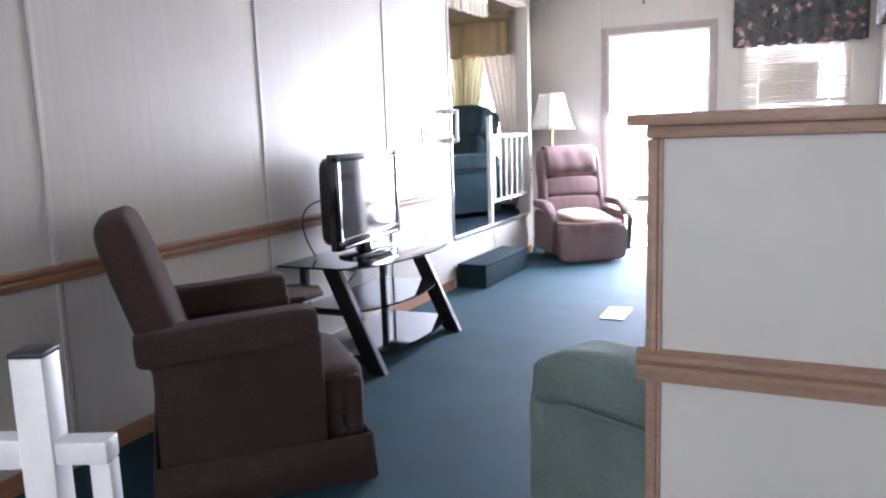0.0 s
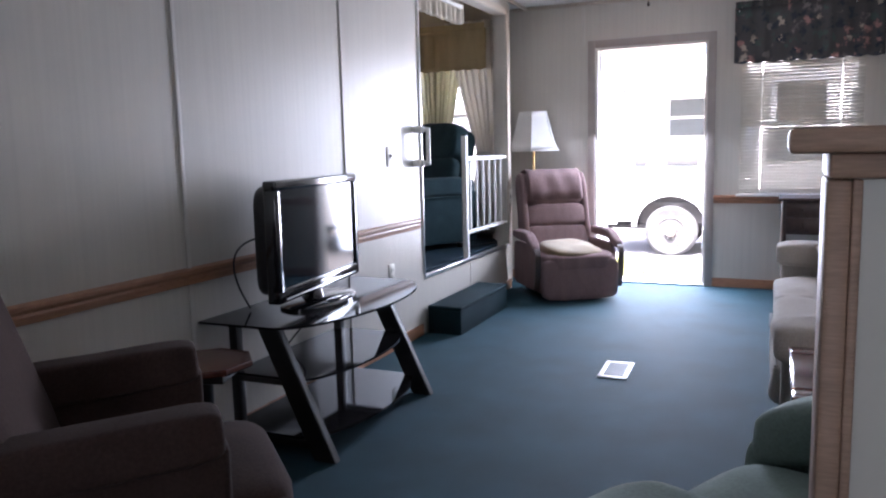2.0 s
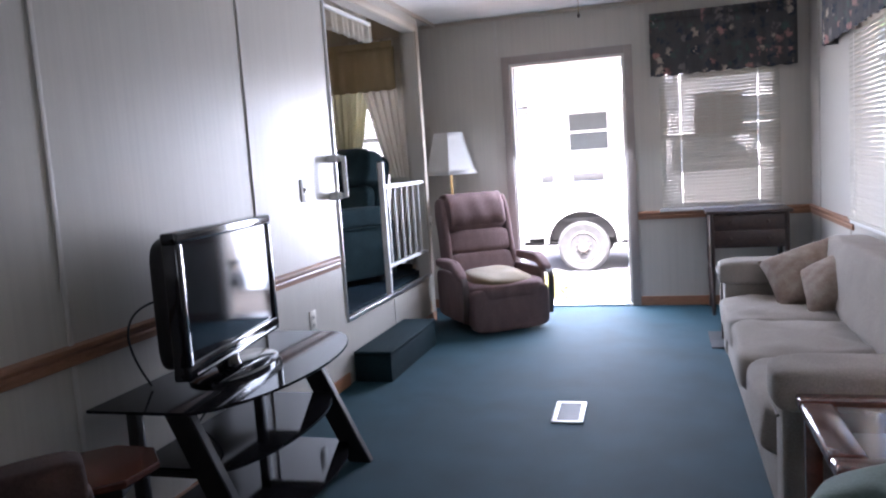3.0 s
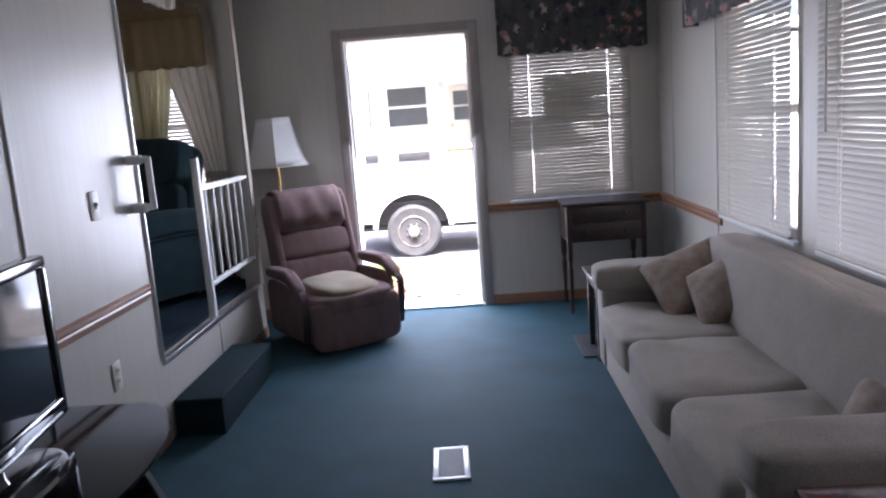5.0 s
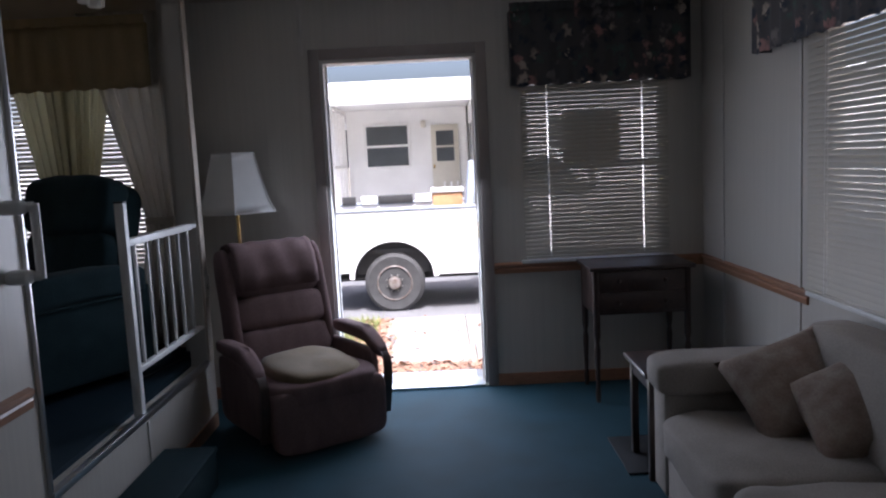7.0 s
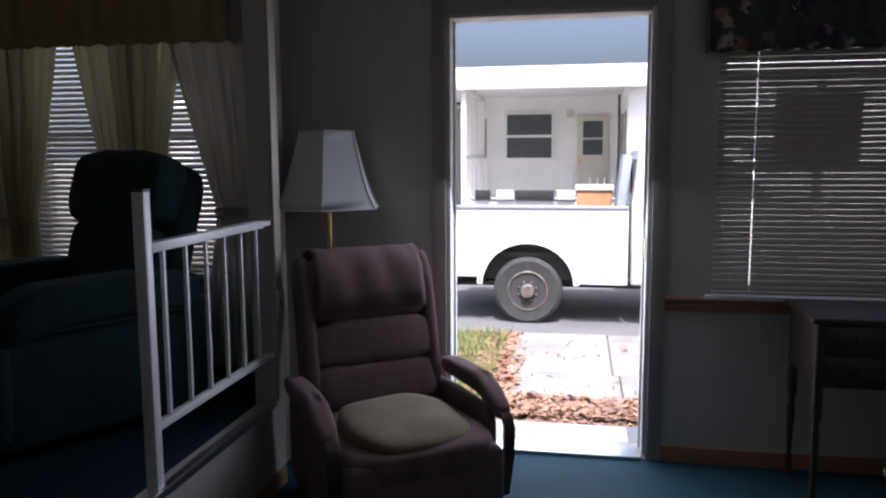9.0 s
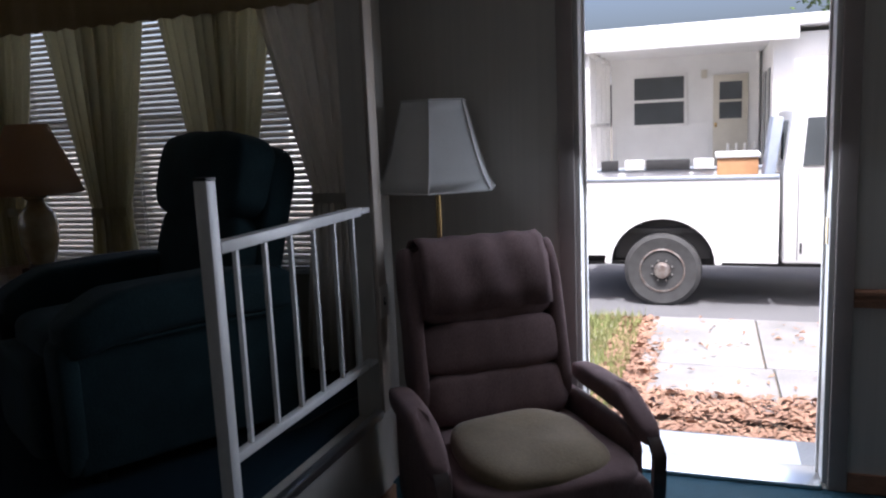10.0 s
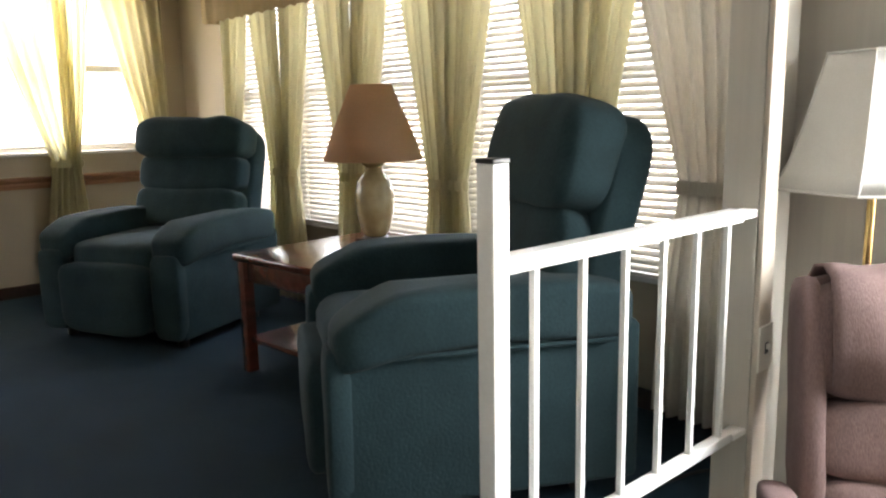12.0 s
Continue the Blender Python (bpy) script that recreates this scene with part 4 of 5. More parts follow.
# ---- floor lamp ----
def panel_shade(r0, r1, h, n, material, parent, z):
    """A bell-shaped shade of n panels with edge piping."""
    own = bmesh.new()
    rings = []
    for j in range(9):
        v = j / 8
        r = r0 + (r1 - r0) * (v ** 0.72)
        rings.append([own.verts.new((r * math.cos(2 * math.pi * (i + 0.5) / n), r * math.sin(2 * math.pi * (i + 0.5) / n), z + h * v)) for i in range(n)])
    for a, b in zip(rings, rings[1:]):
        for i in range(n):
            own.faces.new((a[i], a[(i + 1) % n], b[(i + 1) % n], b[i]))
    s = thick(part("shade", own, material, parent, smooth=25), 0.003)
    for r, zz in ((r0 + 0.002, z), (r1 + 0.002, z + h)):
        for i in range(n):
            a, b = [(r * math.cos(2 * math.pi * (k + 0.5) / n), r * math.sin(2 * math.pi * (k + 0.5) / n), zz) for k in (i, i + 1)]
            part("piping", rod(a, b, 0.004, 6), material, s)
    for i in range(n):
        q = 2 * math.pi * (i + 0.5) / n
        ribs = [Vector(((r0 + (r1 - r0) * (v ** 0.72) + 0.001) * math.cos(q), (r0 + (r1 - r0) * (v ** 0.72) + 0.001) * math.sin(q), z + h * v)) for v in (0, 0.2, 0.45, 1)]
        bm = bmesh.new()
        for a, b in zip(ribs, ribs[1:]):
            rod(a, b, 0.0025, 6, bm)
        part("seam", bm, material, s)
    return s


fl = thing("floor_lamp", "brass floor lamp with white panelled bell shade", "lamp", pose(-2.36, 8.62, 0, 0, 0, 12))
part("base", lathe([(0.13, 0.0), (0.13, 0.012), (0.06, 0.03), (0.015, 0.05)], 28), BRASS, fl)
part("pole", lathe([(0.011, 0.04), (0.011, 1.25)], 14), BRASS, fl)
part("socket", lathe([(0.018, 1.24), (0.018, 1.30), (0.012, 1.31)], 14), BRASS, fl)
panel_shade(0.245, 0.13, 0.335, 6, SHADE, fl, 1.165)
part("finial", lathe([(0.006, 1.48), (0.010, 1.495), (0.004, 1.51)], 10), BRASS, fl)
part("harp", rod((0, 0, 1.30), (0, 0, 1.485), 0.003), BRASS, fl)

# ---- step, vent, switches, grab bar ----
stp = thing("step_box", "low carpeted step box below the raised opening", "step")
part("body", box(-2.474, -2.241, 6.606, 7.514, 0.0, 0.16, 0.008, 3), CARPET_STEP, stp)
part("tread", box(-2.474, -2.235, 6.60, 7.52, 0.16, 0.186, 0.009, 3), CARPET_STEP, stp)
vent = thing("floor_vent", "white-framed metal floor register set in the carpet", "vent", pose(-1.155, 6.155, 0, 0, 0, 2))
for a in ((-0.075, 0.075, -0.15, -0.13), (-0.075, 0.075, 0.13, 0.15), (-0.075, -0.052, -0.13, 0.13), (0.052, 0.075, -0.13, 0.13)):
    part("frame", box(*a, 0.001, 0.009, 0.002), WHITE, vent)
part("backing", box(-0.052, 0.052, -0.13, 0.13, 0.0005, 0.002), SLOT, vent)
for i in range(20):
    part("slat", box(-0.052, 0.052, -0.127 + i * 0.0131, -0.1225 + i * 0.0131, 0.002, 0.007), VENT_GREY, vent, smooth=None)


def plate(at, label, name="outlet", kind="outlet"):
    o = thing(name, label, kind, at)
    part("plate", box(-0.036, 0.036, -0.006, 0.0, -0.058, 0.058, 0.003), OUTLET, o)
    if kind == "outlet":
        for z in (-0.022, 0.022):
            so = part("socket", lathe([(0.016, 0.0), (0.016, 0.003)], 16), OUTLET, o, at=pose(0, -0.0055, z, 90))
            for x in (-0.006, 0.006):
                part("slot", box(x - 0.0012, x + 0.0012, -0.010, -0.008, z - 0.005, z + 0.005), SLOT, o, smooth=None)
    else:
        part("surround", box(-0.008, 0.008, -0.0075, -0.0055, -0.014, 0.014), SLOT, o, smooth=None)
        part("toggle", box(-0.004, 0.004, -0.018, -0.006, -0.002, 0.011, 0.001), OUTLET, o)
    return o


plate(pose(XL, 6.165, 1.165, 0, 0, 90), "ivory light switch plate on the panelled wall", "light_switch", "switch")
plate(pose(XL, 6.14, 0.47, 0, 0, 90), "ivory wall socket plate low on the panelled wall")
plate(pose(XL + 0.016, 8.306, 0.79, 0, 0, 90), "small brass-coloured switch plate on the jamb", "light_switch", "switch")

gb = thing("grab_bar", "white plastic grab handle beside the raised opening", "handle")
for z in (1.115, 1.325):
    part("mount", soft(XL + 0.035, 6.50, z, 0.075, 0.055, 0.045, 0.5, 20, 0.0), WHITE, gb)
    part("arm", rod((XL + 0.03, 6.50, z), (XL + 0.085, 6.53, z), 0.015, 12), WHITE, gb)
part("grip", rod((XL + 0.085, 6.53, 1.105), (XL + 0.085, 6.53, 1.335), 0.014, 14), WHITE, gb)

ch = thing("pull_chain", "thin ceiling pull chain with dark knob", "chain")
part("canopy", lathe([(0.05, H - 0.03), (0.06, H - 0.001)], 20), WHITE, ch, at=pose(-1.05, 6.43, 0))
part("chain", rod((-1.05, 6.43, 1.95), (-1.05, 6.43, H - 0.03), 0.0015, 6), BRASS, ch)
part("knob", lathe([(0.003, 1.925), (0.008, 1.935), (0.003, 1.952)], 10), WOOD_DARK, ch, at=pose(-1.05, 6.43, 0))

# ---- railings ----
ra = thing("railing", "white metal railing with thin balusters at the raised opening", "railing")
X = XL - 0.02
pp = part("post", box(X - 0.019, X + 0.019, 7.370, 7.408, SF, 1.292, 0.003), WHITE, ra)
part("cap", box(X - 0.020, X + 0.020, 7.369, 7.409, 1.292, 1.30, 0.002), BLACK_CAP, pp, "black plastic post cap")
part("top_rail", box(X - 0.020, X + 0.020, 7.408, 8.205, 1.110, 1.140, 0.003), WHITE, ra)
part("bottom_rail", box(X - 0.014, X + 0.014, 7.408, 8.205, 0.565, 0.590, 0.003), WHITE, ra)
for i in range(6):
    y = 7.49 + i * 0.135
    part("baluster", box(X - 0.0065, X + 0.0065, y - 0.0065, y + 0.0065, 0.590, 1.110, 0.001), WHITE, ra)
part("bracket", box(X - 0.02, X + 0.02, 8.205, 8.272, 1.115, 1.135, 0.003), WHITE, ra)
part("bracket", box(X - 0.02, X + 0.02, 8.205, 8.27, 0.57, 0.585, 0.003), WHITE, ra)

rb = thing("railing", "white metal stair railing with black post cap", "railing", pose(-1.03, 2.12, 0, 0, 0, 24))
pp = part("post", box(-0.024, 0.024, -0.024, 0.024, 0, 0.905, 0.003), WHITE, rb)
part("cap", box(-0.025, 0.025, -0.025, 0.025, 0.905, 0.913, 0.002), BLACK_CAP, pp, "black plastic post cap")
part("top_rail", box(-0.95, -0.024, -0.02, 0.02, 0.74, 0.785, 0.004), WHITE, rb)
part("side_rail", box(0.024, 0.10, -0.02, 0.02, 0.745, 0.78, 0.004), WHITE, rb)
part("baluster", box(0.07, 0.10, -0.015, 0.015, 0.0, 0.745, 0.002), WHITE, rb)
for i in range(6):
    part("baluster", box(-0.20 - i * 0.137, -0.184 - i * 0.137, -0.008, 0.008, 0.0, 0.74, 0.001), WHITE, rb)

# ---- sunroom furniture ----
recliner("recliner", "dark green velour recliner with pillowed back by the window", pose(-5.27, 7.97, SF, 0, 0, 26), GREEN_FAB, w=0.82, d=0.84, top=0.97, arm=0.53, group="green recliners")
recliner("recliner", "dark green velour recliner with rounded back behind the railing", pose(-3.25, 8.0, SF, 0, 0, -29), GREEN_FAB, w=0.84, d=0.88, top=1.01, arm=0.56, pads=2, group="green recliners")


def end_table():
    t = thing("end_table", "dark cherry end table with shelf between the recliners", "table", pose(-4.13, 8.22, SF, 0, 0, 5))
    w, d, z = 0.54, 0.68, 0.475
    part("tabletop", box(-w / 2, w / 2, -d / 2, d / 2, z - 0.03, z, 0.008, 3), WOOD_RED, t)
    part("apron", box(-w / 2 + 0.05, w / 2 - 0.05, -d / 2 + 0.03, -d / 2 + 0.05, z - 0.11, z - 0.03, 0.002), WOOD_RED, t)
    part("apron", box(-w / 2 + 0.05, w / 2 - 0.05, d / 2 - 0.05, d / 2 - 0.03, z - 0.11, z - 0.03, 0.002), WOOD_RED, t)
    for x in (-w / 2 + 0.035, w / 2 - 0.035):
        part("side_apron", box(x - 0.01, x + 0.01, -d / 2 + 0.05, d / 2 - 0.05, z - 0.11, z - 0.03, 0.002), WOOD_RED, t)
        for y in (-d / 2 + 0.035, d / 2 - 0.035):
            part("leg", box(x - 0.022, x + 0.022, y - 0.022, y + 0.022, 0, z - 0.03, 0.003), WOOD_RED, t)
    part("shelf", box(-w / 2 + 0.03, w / 2 - 0.03, -d / 2 + 0.03, d / 2 - 0.03, 0.12, 0.14, 0.003), WOOD_RED, t)


end_table()
tl = thing("table_lamp", "cream ceramic urn table lamp with tan cone shade", "lamp", pose(-4.13, 8.38, SF + 0.475))
part("body", lathe([(0.040, 0.032), (0.056, 0.05), (0.076, 0.13), (0.080, 0.20), (0.068, 0.255), (0.038, 0.29), (0.032, 0.31), (0.048, 0.325), (0.042, 0.335)], 28), CERAMIC, tl)
part("stand", lathe([(0.055, 0.016), (0.060, 0.024), (0.045, 0.033)], 24), WOOD_DARK, tl)
for k in range(4):
    part("foot", joined(None, box(0.03, 0.085, -0.008, 0.008, 0.0, 0.020, 0.003), pose(0, 0, 0, 0, 0, 45 + 90 * k)), WOOD_DARK, tl)
part("stem", rod((0, 0, 0.335), (0, 0, 0.60), 0.006), BRASS, tl)
sh = bmesh.new()
rings = [[sh.verts.new((r * math.cos(2 * math.pi * i / 40), r * math.sin(2 * math.pi * i / 40), z)) for i in range(40)] for r, z in ((0.200, 0.34), (0.176, 0.41), (0.135, 0.51), (0.082, 0.635))]
for a, b in zip(rings, rings[1:]):
    for i in range(40):
        sh.faces.new((a[i], a[(i + 1) % 40], b[(i + 1) % 40], b[i]))
thick(part("shade", sh, SHADE_TAN, tl, "tan cloth cone shade", smooth=60), 0.003)
cable([(-2.62, 8.40, SF + 0.006), (-2.7, 8.3, SF + 0.006), (-2.66, 8.15, SF + 0.006), (-2.75, 8.0, SF + 0.006)], 0.004, "cable", "thin dark cable lying on the sunroom carpet")

# ---- outdoors ----
G = -0.45
GROUND = mat("sandy_soil", (0.22, 0.19, 0.15), rough=1.0, var=0.3, scale=2, fine=0.3, fscale=60, bump=0.8)
ASPHALT = mat("grey_asphalt", (0.16, 0.16, 0.165), rough=0.95, var=0.1, scale=1.5, fine=0.35, fscale=180, bump=0.6)
CONCRETE = mat("worn_concrete", (0.27, 0.265, 0.26), rough=0.95, var=0.18, scale=2.2, fine=0.2, fscale=90, bump=0.5, rand=0.08)
PALE = mat("pale_concrete", (0.46, 0.45, 0.43), rough=0.9, var=0.1, scale=2, fine=0.15, fscale=80, bump=0.3)
GRASS = mat("dry_grass", (0.27, 0.28, 0.11), second=(0.16, 0.21, 0.06), rough=0.9, scale=3)
LEAF = mat("fallen_leaf", (0.40, 0.25, 0.17), second=(0.25, 0.14, 0.095), rough=0.8, scale=5)
LEAF_GREEN = mat("tree_leaf", (0.07, 0.11, 0.03), second=(0.04, 0.075, 0.02), rough=0.7, scale=2)
BARK = mat("bark", (0.13, 0.10, 0.08), rough=1.0, var=0.3, scale=12, bump=1.0, bscale=40)
TRUCK_PAINT = mat("white_car_paint", (0.74, 0.74, 0.73), rough=0.3, var=0.03, scale=2, coat=0.6)
TRUCK_DARK = mat("dark_underbody", (0.03, 0.03, 0.03), rough=0.7)
TYRE = mat("worn_tyre_rubber", (0.05, 0.05, 0.05), rough=0.85, var=0.2, scale=12)
RIM = mat("rusty_chrome_rim", (0.50, 0.48, 0.46), second=(0.20, 0.13, 0.10), rough=0.45, metal=0.8, scale=14)
SIDING = mat("white_siding", (0.82, 0.82, 0.80), rough=0.6, var=0.05, scale=2)
ROOFM = mat("white_metal_roof", (0.80, 0.81, 0.81), rough=0.5, var=0.05, scale=1.5)
DARK_PANE = mat("dark_window_pane", (0.08, 0.09, 0.095), rough=0.08, var=0.2, scale=1.5)
# lighter copy of DARK_PANE, with outdoor glare put into the colour
PALE_PANE = mat("glare_window_pane", (0.42, 0.44, 0.44), rough=0.2, var=0.15, scale=1.5)
TAN_DOOR = mat("cream_house_door", (0.60, 0.57, 0.48), rough=0.5, var=0.04)
CARTON = mat("brown_wooden_box", (0.42, 0.22, 0.10), rough=0.7, var=0.15)
BLUE_GREY = mat("blue_grey_plastic", (0.30, 0.34, 0.40), rough=0.5, var=0.08)

gb_ = bmesh.new()
bmesh.ops.create_grid(gb_, x_segments=8, y_segments=8, size=600)
bmesh.ops.translate(gb_, verts=gb_.verts, vec=(0, 0, G))
tagged(new("ground", mesh_of("ground", gb_, GROUND)), "bare sandy ground round the trailers", "ground", kind="structure")
struct("road", box(-60, 60, 13.12, 16.48, G - 0.02, G + 0.012), ASPHALT, "grey asphalt lane between the trailers", "road")
pv = thing("pavement", "worn concrete slabs before the door", "pavement", kind="structure")
for a in ((-1.86, -0.985, 11.66, 13.1), (-0.97, 0.8, 11.66, 13.1), (-1.77, -0.93, 10.74, 11.645), (-0.915, 0.8, 10.74, 11.645)):
    own = box(*a, G - 0.03, G + 0.03, 0.006)
    part("slab", own, CONCRETE, pv)
# reflector added under the carport to brighten the house wall
cs = thing("carport_bounce_slab", "pale slab added under the carport to bounce light", "pavement", kind="structure")
part("slab", box(-5.6, -1.22, 16.5, 19.97, G, G + 0.03, 0.006), PALE, cs)
ds = thing("door_step", "pale concrete step block outside the doorway", "step")
part("block", box(-2.1, -0.75, 8.99, 9.42, G, -0.05, 0.015, 2), PALE, ds)
# the bright sunlit strip on the step is put into this mat's white
part("mat", box(-1.85, -1.0, 9.02, 9.36, -0.048, -0.036, 0.003), ROOFM, ds, "pale door mat with sunlit brightness put into its white")

rng = random.Random(5)


def litter(n, spots, size, material, name, label, flat=True):
    vs, fs = [], []
    for _ in range(n):
        x0, x1, y0, y1, z = spots[rng.randrange(len(spots))]
        x, y = rng.uniform(x0, x1), rng.uniform(y0, y1)
        s = size * rng.uniform(0.6, 1.3)
        a = rng.uniform(0, 6.28)
        c, d = math.cos(a) * s, math.sin(a) * s
        k = len(vs)
        zz = G + z + rng.uniform(0.003, 0.03)
        if flat:
            up = rng.uniform(-0.5, 0.9) * s
            vs += [(x - c, y - d, zz), (x - d * 0.45, y + c * 0.45, zz + abs(up)), (x + c, y + d, zz + rng.uniform(0, 0.5) * s), (x + d * 0.45, y - c * 0.45, zz + abs(up) * 0.6)]
            fs += [(k, k + 1, k + 2), (k, k + 2, k + 3)]
        else:
            h = s * rng.uniform(1.5, 3.2)
            vs += [(x - d * 0.12, y + c * 0.12, G), (x + d * 0.12, y - c * 0.12, G), (x + c * 0.8, y + d * 0.8, G + h)]
            fs += [(k, k + 1, k + 2)]
    me = bpy.data.meshes.new(name)
    me.from_pydata(vs, [], fs)
    me.materials.append(material)
    return tagged(new(name, me), label, name.replace("_", " "), kind="stuff")


litter(6500, [(-3.6, -0.3, 10.2, 10.8, 0.0), (-2.15, -1.72, 10.7, 12.2, 0.0), (-2.15, -1.82, 11.8, 13.05, 0.0), (-1.9, -0.2, 10.5, 10.98, 0.03), (-3.0, 0.4, 10.15, 10.5, 0.0)], 0.036, LEAF, "fallen_leaves", "brown fallen leaves scattered on the ground")
litter(140, [(-1.8, 0.5, 10.8, 13.0, 0.03)], 0.03, LEAF, "fallen_leaves", "a few brown leaves on the slabs")
litter(18000, [(-3.4, -1.95, 10.6, 13.1, 0.0), (-3.4, -1.95, 10.6, 13.1, 0.0), (-5.5, -3.4, 10.0, 13.2, 0.0)], 0.035, GRASS, "grass", "thin dry yellow-green grass", flat=False)
litter(500, [(-5.0, -2.1, 10.6, 13.2, 0.01)], 0.034, LEAF, "fallen_leaves", "brown leaves lying in the grass")


def pickup():
    t = thing("pickup_truck", "white pickup truck parked across the lane", "truck", pose(-1.82, 14.45, G))
    yN, yF = -0.84, 0.84          # near and far side; the wheel stands at x = 0
    # side of the bed with its wheel arch
    for y0, y1 in ((yN, yN + 0.06), (yF - 0.06, yF)):
        own = bmesh.new()
        R = 0.50
        arch = [(R * math.cos(radians(a)), 0.44 + R * 0.92 * math.sin(radians(a))) for a in range(0, 181, 12)]
        pts = [(-0.86, 0.52), (-0.86, 1.265), (1.06, 1.265), (1.06, 0.46), (0.51, 0.46)] + arch + [(-0.51, 0.52)]
        a = [own.verts.new((x, y0, z)) for x, z in pts]
        b = [own.verts.new((x, y1, z)) for x, z in pts]
        own.faces.new(a)
        own.faces.new(b[::-1])
        for i in range(len(pts)):
            own.faces.new((a[i], b[i], b[(i + 1) % len(pts)], a[(i + 1) % len(pts)]))
        part("bed_side", own, TRUCK_PAINT, t, smooth=30)
        out = -1 if y0 < 0 else 1
        flare = bmesh.new()
        prev = None
        yy = y0 if out < 0 else y1
        for k in range(0, 181, 10):
            cs, sn = math.cos(radians(k)), math.sin(radians(k))
            ring = [flare.verts.new((r * cs, yy + out * o, 0.44 + r * 0.92 * sn)) for r, o in ((0.495, -0.03), (0.495, 0.022), (0.53, 0.018), (0.56, -0.002))]
            if prev:
                for i in range(4):
                    flare.faces.new((prev[i], prev[(i + 1) % 4], ring[(i + 1) % 4], ring[i]))
            prev = ring
        part("arch_lip", flare, TRUCK_PAINT, t)
        part("bed_rail", box(-0.87, 1.06, y0 - 0.012, y1 + 0.012, 1.266, 1.305, 0.012, 3), BLUE_GREY, t, "grey plastic rail cap")
    part("bed_floor", box(-0.84, 1.05, yN + 0.06, yF - 0.06, 0.74, 0.79), TRUCK_DARK, t)
    part("bed_front", box(1.02, 1.06, yN + 0.06, yF - 0.06, 0.79, 1.265), TRUCK_PAINT, t)
    part("tailgate", box(-0.88, -0.84, yN + 0.05, yF - 0.05, 0.60, 1.25, 0.01), TRUCK_PAINT, t)
    part("rear_bumper", box(-1.04, -0.86, yN, yF, 0.50, 0.62, 0.02), CHROME, t)
    part("chassis", box(-0.86, 3.4, -0.45, 0.45, 0.36, 0.52), TRUCK_DARK, t)
    part("exhaust", rod((-0.95, yN + 0.16, 0.42), (0.2, yN + 0.16, 0.45), 0.03, 12), TRUCK_DARK, t)
    part("wheel_well", box(-0.46, 0.46, yN + 0.10, yN + 0.40, 0.48, 0.98, 0.02), TRUCK_DARK, t)
    cab = extrude_profile([(1.09, 0.46), (1.09, 1.34), (1.16, 1.90), (1.32, 1.97), (2.10, 1.95), (2.75, 1.40), (3.85, 1.24), (3.92, 0.46)], -0.86, 0.86, bevel=0.03)
    cab = joined(None, cab, pose(0, 0, 0, 0, 0, -90) @ Matrix.Diagonal((-1, 1, 1, 1)))
    cabp = part("cab", cab, TRUCK_PAINT, t)
    win = extrude_profile([(1.25, 1.38), (1.28, 1.82), (2.02, 1.83), (2.48, 1.40)], -0.872, 0.872)
    win = joined(None, win, pose(0, 0, 0, 0, 0, -90) @ Matrix.Diagonal((-1, 1, 1, 1)))
    part("side_window", win, DARK_PANE, cabp, smooth=None)
    part("rear_window", box(1.10, 1.155, -0.6, 0.6, 1.42, 1.80, 0.01), DARK_PANE, cabp)
    part("door_seam", box(1.215, 1.222, yN - 0.0215, yN - 0.015, 0.5, 1.36), TRUCK_DARK, cabp, smooth=None)
    part("marker", box(1.24, 1.26, yN - 0.026, yN - 0.0195, 0.56, 0.66, 0.002), TRUCK_DARK, cabp)
    for x in (0.0, 3.05):
        for y, s in ((yN + 0.02, -1), (yF - 0.02, 1)):
            w = part("wheel", lathe([(0.19, -0.10), (0.20, 0.0), (0.17, 0.08), (0.10, 0.085)], 28), TRUCK_DARK, t, at=pose(x, y + 0.09 * -s, 0.37, 90 if s < 0 else -90))
            part("tyre", lathe([(0.215, -0.09), (0.33, -0.11), (0.37, -0.08), (0.38, 0.0), (0.37, 0.08), (0.33, 0.11), (0.215, 0.09)], 40), TYRE, w, "worn black tyre")
            rim = bmesh.new()
            lathe([(0.218, 0.085), (0.222, 0.100), (0.208, 0.104), (0.196, 0.07), (0.165, 0.055), (0.135, 0.062), (0.105, 0.085), (0.082, 0.09), (0.078, 0.125), (0.066, 0.14), (0.03, 0.146)], 36, rim)
            part("rim", rim, RIM, w, "rust-stained chromed steel rim")
            for k in range(8):
                part("rim_hole", joined(None, lathe([(0.017, 0.058), (0.017, 0.066)], 10), pose(0, 0, 0, 0, 0, 45 * k) @ pose(0.160, 0, 0)), TRUCK_DARK, w)
                part("wheel_nut", joined(None, lathe([(0.011, 0.08), (0.011, 0.10), (0.006, 0.106)], 6), pose(0, 0, 0, 0, 0, 45 * k + 22) @ pose(0.104, 0, 0)), CHROME, w)
    # load in the bed
    for x, w_, m in ((-0.80, 0.20, TRUCK_DARK), (-0.52, 0.22, SIDING), (-0.28, 0.50, TRUCK_DARK), (0.26, 0.22, SIDING)):
        part("bed_panel", box(x, x + w_, yF - 0.10, yF - 0.064, 1.28, 1.40, 0.004), m, t)
    bx = thing("wooden_box", "brown box with white lid in the truck bed", "box")
    part("body", box(-1.31, -0.91, 14.3, 14.8, G + 0.79, G + 1.44, 0.01), CARTON, bx)
    part("lid", box(-1.33, -0.89, 14.28, 14.82, G + 1.44, G + 1.49, 0.01), SIDING, bx, "white lid")
    tb = thing("leaning_panel", "pale blue-grey panel leaning in the truck bed", "panel", pose(-0.90, 14.0, G + 0.79, 0, 7, 0))
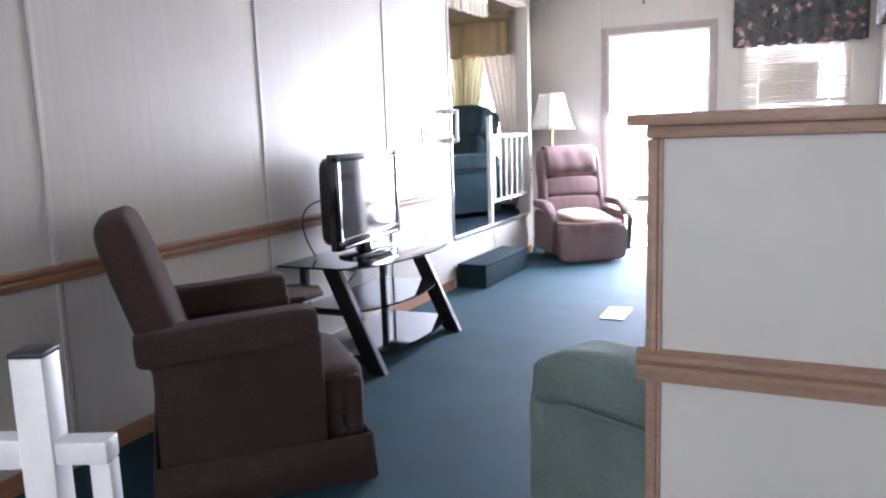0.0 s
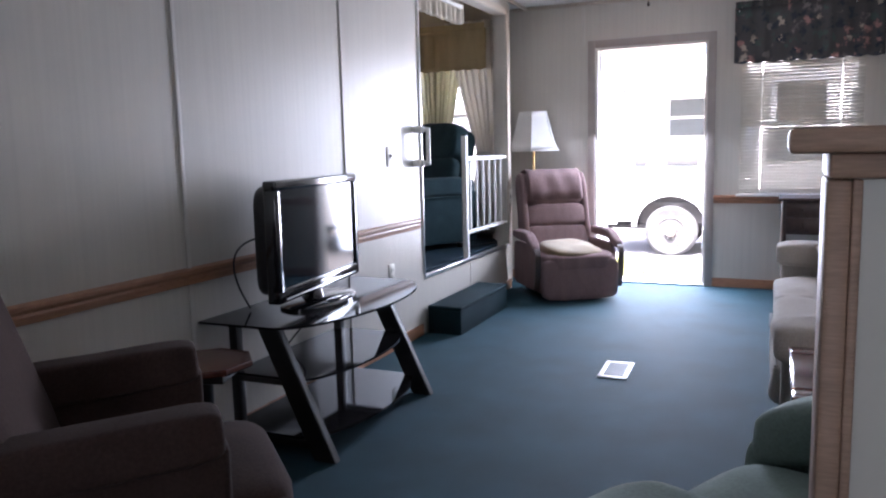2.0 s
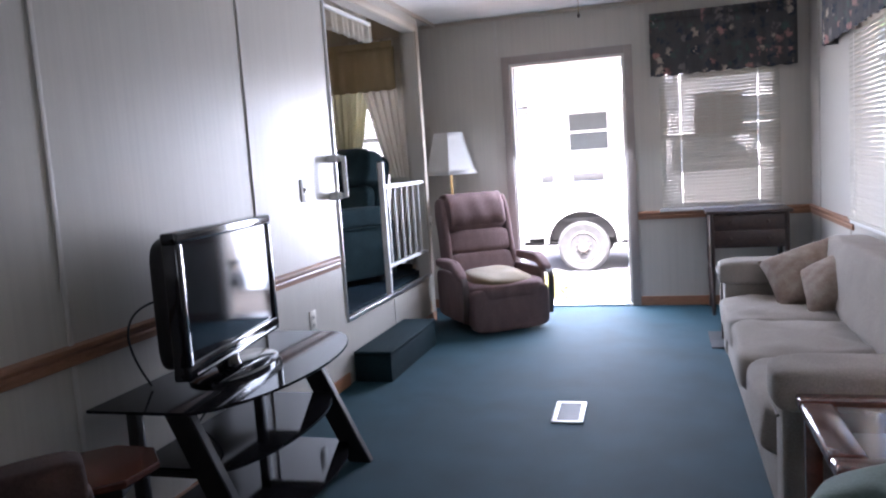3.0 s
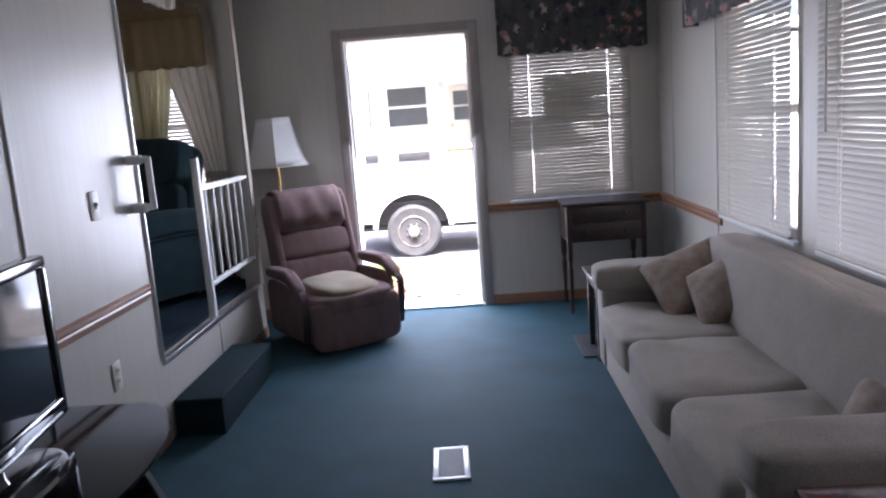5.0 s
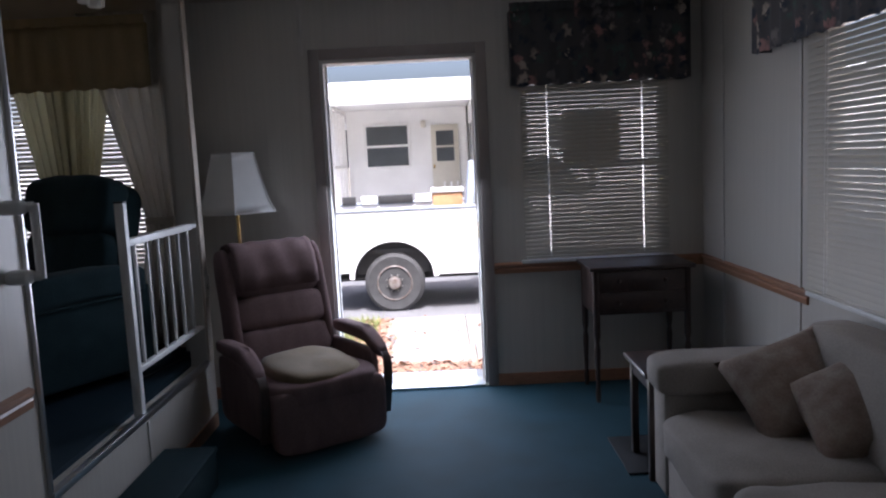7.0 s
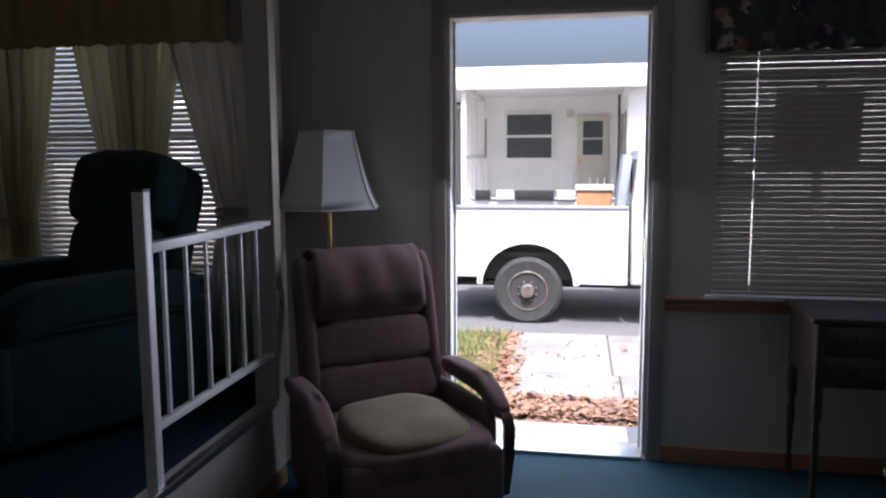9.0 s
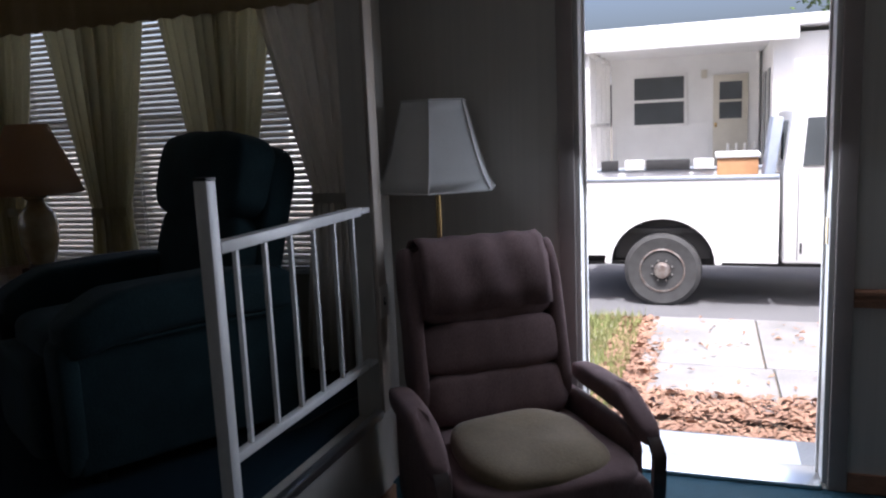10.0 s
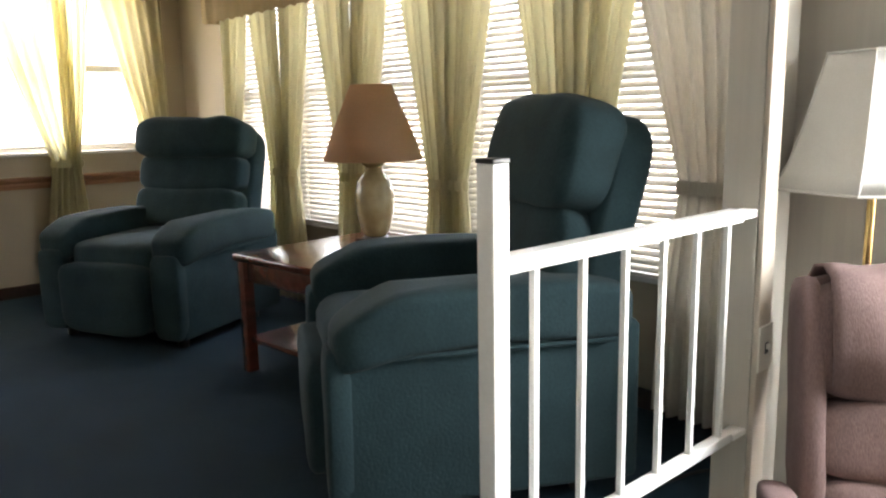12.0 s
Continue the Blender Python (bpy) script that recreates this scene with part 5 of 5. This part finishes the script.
    part("panel", box(-0.05, 0.05, -0.25, 0.25, 0.0, 1.06, 0.02), BLUE_GREY, tb)


pickup()
nb = thing("board", "brown board standing outside behind the end window", "board")
part("panel", box(-0.42, -0.06, YE + 0.13, YE + 0.15, 1.34, 1.66, 0.01), CARTON, nb)
part("bracket", box(-0.26, -0.22, YE + 0.119, YE + 0.131, 1.2, 1.7, 0.003), WHITE, nb)


def sash(parent, x0, x1, z0, z1, y, name="window", glass=DARK_PANE):
    w = part(name, box(x0 - 0.05, x1 + 0.05, y - 0.03, y, z0 - 0.05, z1 + 0.05, 0.006), SIDING, parent)
    m = (z0 + z1) / 2
    part("pane", box(x0, x1, y - 0.036, y - 0.031, z0, m - 0.025), glass, w, smooth=None)
    part("pane", box(x0, x1, y - 0.036, y - 0.031, m + 0.025, z1), glass, w, smooth=None)


def siding(parent, x0, x1, z0, z1, y, step=0.13):
    k = 0
    z = z0
    while z < z1 - 0.02:
        own = extrude_profile([(y, z), (y - 0.018, z), (y - 0.006, z + step), (y, z + step)], x0, x1)
        part("siding_board", own, SIDING, parent, smooth=None)
        z += step


def neighbour():
    h = thing("house", "white mobile home with carport across the lane", "house", pose(0.63, 0, -0.1))
    part("wall", box(-3.70, -1.25, 20.0, 20.2, 0.55, 3.0), SIDING, h)
    part("skirting", box(-3.75, -1.2, 19.98, 20.02, G + 0.1, 0.62), SIDING, h)
    siding(h, -3.62, -2.05, 0.66, 1.40, 19.998)
    sash(h, -3.30, -2.46, 1.45, 2.26, 19.99)
    dr = part("door", box(-1.98, -1.42, 19.94, 19.99, 0.66, 2.24, 0.01), TAN_DOOR, h, "cream door with a window")
    part("pane", box(-1.88, -1.52, 19.93, 19.939, 1.50, 1.78), DARK_PANE, dr, smooth=None)
    part("pane", box(-1.88, -1.52, 19.93, 19.939, 1.82, 2.12), DARK_PANE, dr, smooth=None)
    part("handle", box(-1.955, -1.92, 19.91, 19.94, 1.36, 1.44, 0.005), BRASS, dr)
    part("porch_light", box(-2.18, -2.08, 19.9, 19.99, 2.20, 2.34, 0.02), TAN_DOOR, h)
    part("carport_roof", joined(None, box(-5.6, -0.9, 17.4, 20.3, 2.60, 2.68, 0.01), Matrix.Translation((0, 0, 0.0))), ROOFM, h)
    part("fascia", box(-5.6, -0.9, 17.36, 17.4, 2.52, 2.70, 0.01), ROOFM, h)
    for x, y in ((-3.75, 17.5), (-3.75, 18.1), (-3.75, 18.7), (-3.75, 19.3), (-3.75, 19.88)):
        part("post", box(x - 0.04, x + 0.04, y - 0.04, y + 0.04, G, 2.6, 0.005), WHITE, h)
    for z in (0.55, 1.45, 2.50):
        part("screen_rail", box(-3.78, -3.72, 17.45, 19.95, z, z + 0.06, 0.004), WHITE, h)
    part("wing_wall", box(-1.2, 6.5, 17.6, 20.2, G + 0.5, 2.62), SIDING, h)
    part("wing_skirting", box(-1.18, 6.5, 17.62, 20.2, G, G + 0.5), ROOFM, h)
    part("wing_roof", box(-1.35, 6.7, 17.4, 20.4, 2.70, 2.82, 0.02), ROOFM, h)
    part("wing_window", box(-1.215, -1.198, 18.1, 18.6, 1.1, 2.2), DARK_PANE, h, smooth=None)
    part("wing_window", box(-1.215, -1.198, 19.0, 19.5, 0.9, 2.2), DARK_PANE, h, smooth=None)
    sash(h, 0.1, 1.0, 1.3, 2.2, 17.598)
    sash(h, 3.0, 4.0, 1.3, 2.2, 17.598)
    part("steps", box(-2.1, -1.3, 19.2, 19.95, G, 0.55, 0.02), CONCRETE, h)
    part("far_roof", joined(None, extrude_profile([(20.0, 2.70), (26.0, 2.70), (23.0, 3.5)], -5.0, 6.5), Matrix()), ROOFM, h, smooth=None)
    part("back_wall", box(-3.70, 6.5, 20.2, 25.8, G + 0.1, 2.7), SIDING, h)
    for x in (-1.75, -1.62, -1.49, -1.36):
        part("step_rail", rod((x, 19.15, 0.5), (x, 19.15, 1.1), 0.02, 8), WHITE, h)
    # others farther off
    for k, (x, y) in enumerate(((-7.9, 23.0), (-15.0, 9.0), (12.0, 21.0))):
        o = thing("house", "white mobile home with windows paled for glare, some way off", "house", pose(x, y, 0))
        part("wall", box(-3.6, 3.6, 0, 5, G, 2.5), SIDING, o)
        part("roof", extrude_profile([(-0.4, 2.5), (5.4, 2.5), (2.5, 3.25)], -3.9, 3.9), ROOFM, o, smooth=None)
        for u in (-2.4, 0.1, 2.2):
            sash(o, u - 0.45, u + 0.45, 1.0, 1.9, -0.002, glass=PALE_PANE)
        if x < -14:
            o.matrix_basis = pose(x, y, 0, 0, 0, 90)


neighbour()


def tree(x, y, h, seed):
    rnd = random.Random(seed)
    t = thing("tree", "leafy green tree behind the trailers", "tree", pose(x, y, G), "trees")
    tr = bmesh.new()
    lathe([(0.22, 0.0), (0.17, h * 0.2), (0.12, h * 0.45), (0.05, h * 0.8)], 12, tr)
    tips = []
    for k in range(16):
        a, z = rnd.uniform(0, 6.28), h * rnd.uniform(0.35, 0.75)
        L = h * rnd.uniform(0.18, 0.36)
        e = Vector((math.cos(a) * L, math.sin(a) * L, z + L * rnd.uniform(0.3, 0.9)))
        rod((0, 0, z), e, 0.035, 6, tr)
        tips += [e, e * 0.8 + Vector((0, 0, z * 0.2))]
    part("trunk", tr, BARK, t)
    vs, fs = [], []
    for e in tips:
        for _ in range(170):
            p = e + Vector((rnd.gauss(0, 0.42), rnd.gauss(0, 0.42), rnd.gauss(0, 0.34)))
            d = Vector((rnd.uniform(-1, 1), rnd.uniform(-1, 1), rnd.uniform(-1, 1))).normalized() * 0.10
            q = Vector((rnd.uniform(-1, 1), rnd.uniform(-1, 1), rnd.uniform(-1, 1))).normalized() * 0.05
            k = len(vs)
            vs += [p - d, p + q, p + d, p - q]
            fs.append((k, k + 1, k + 2, k + 3))
    me = bpy.data.meshes.new("crown")
    me.from_pydata(vs, [], fs)
    me.materials.append(LEAF_GREEN)
    c = new("crown", me)
    c.parent = t


tree(4.3, 7.7, 5.8, 1)
tree(4.6, 5.0, 5.6, 2)
tree(3.5, 29.0, 7.5, 3)
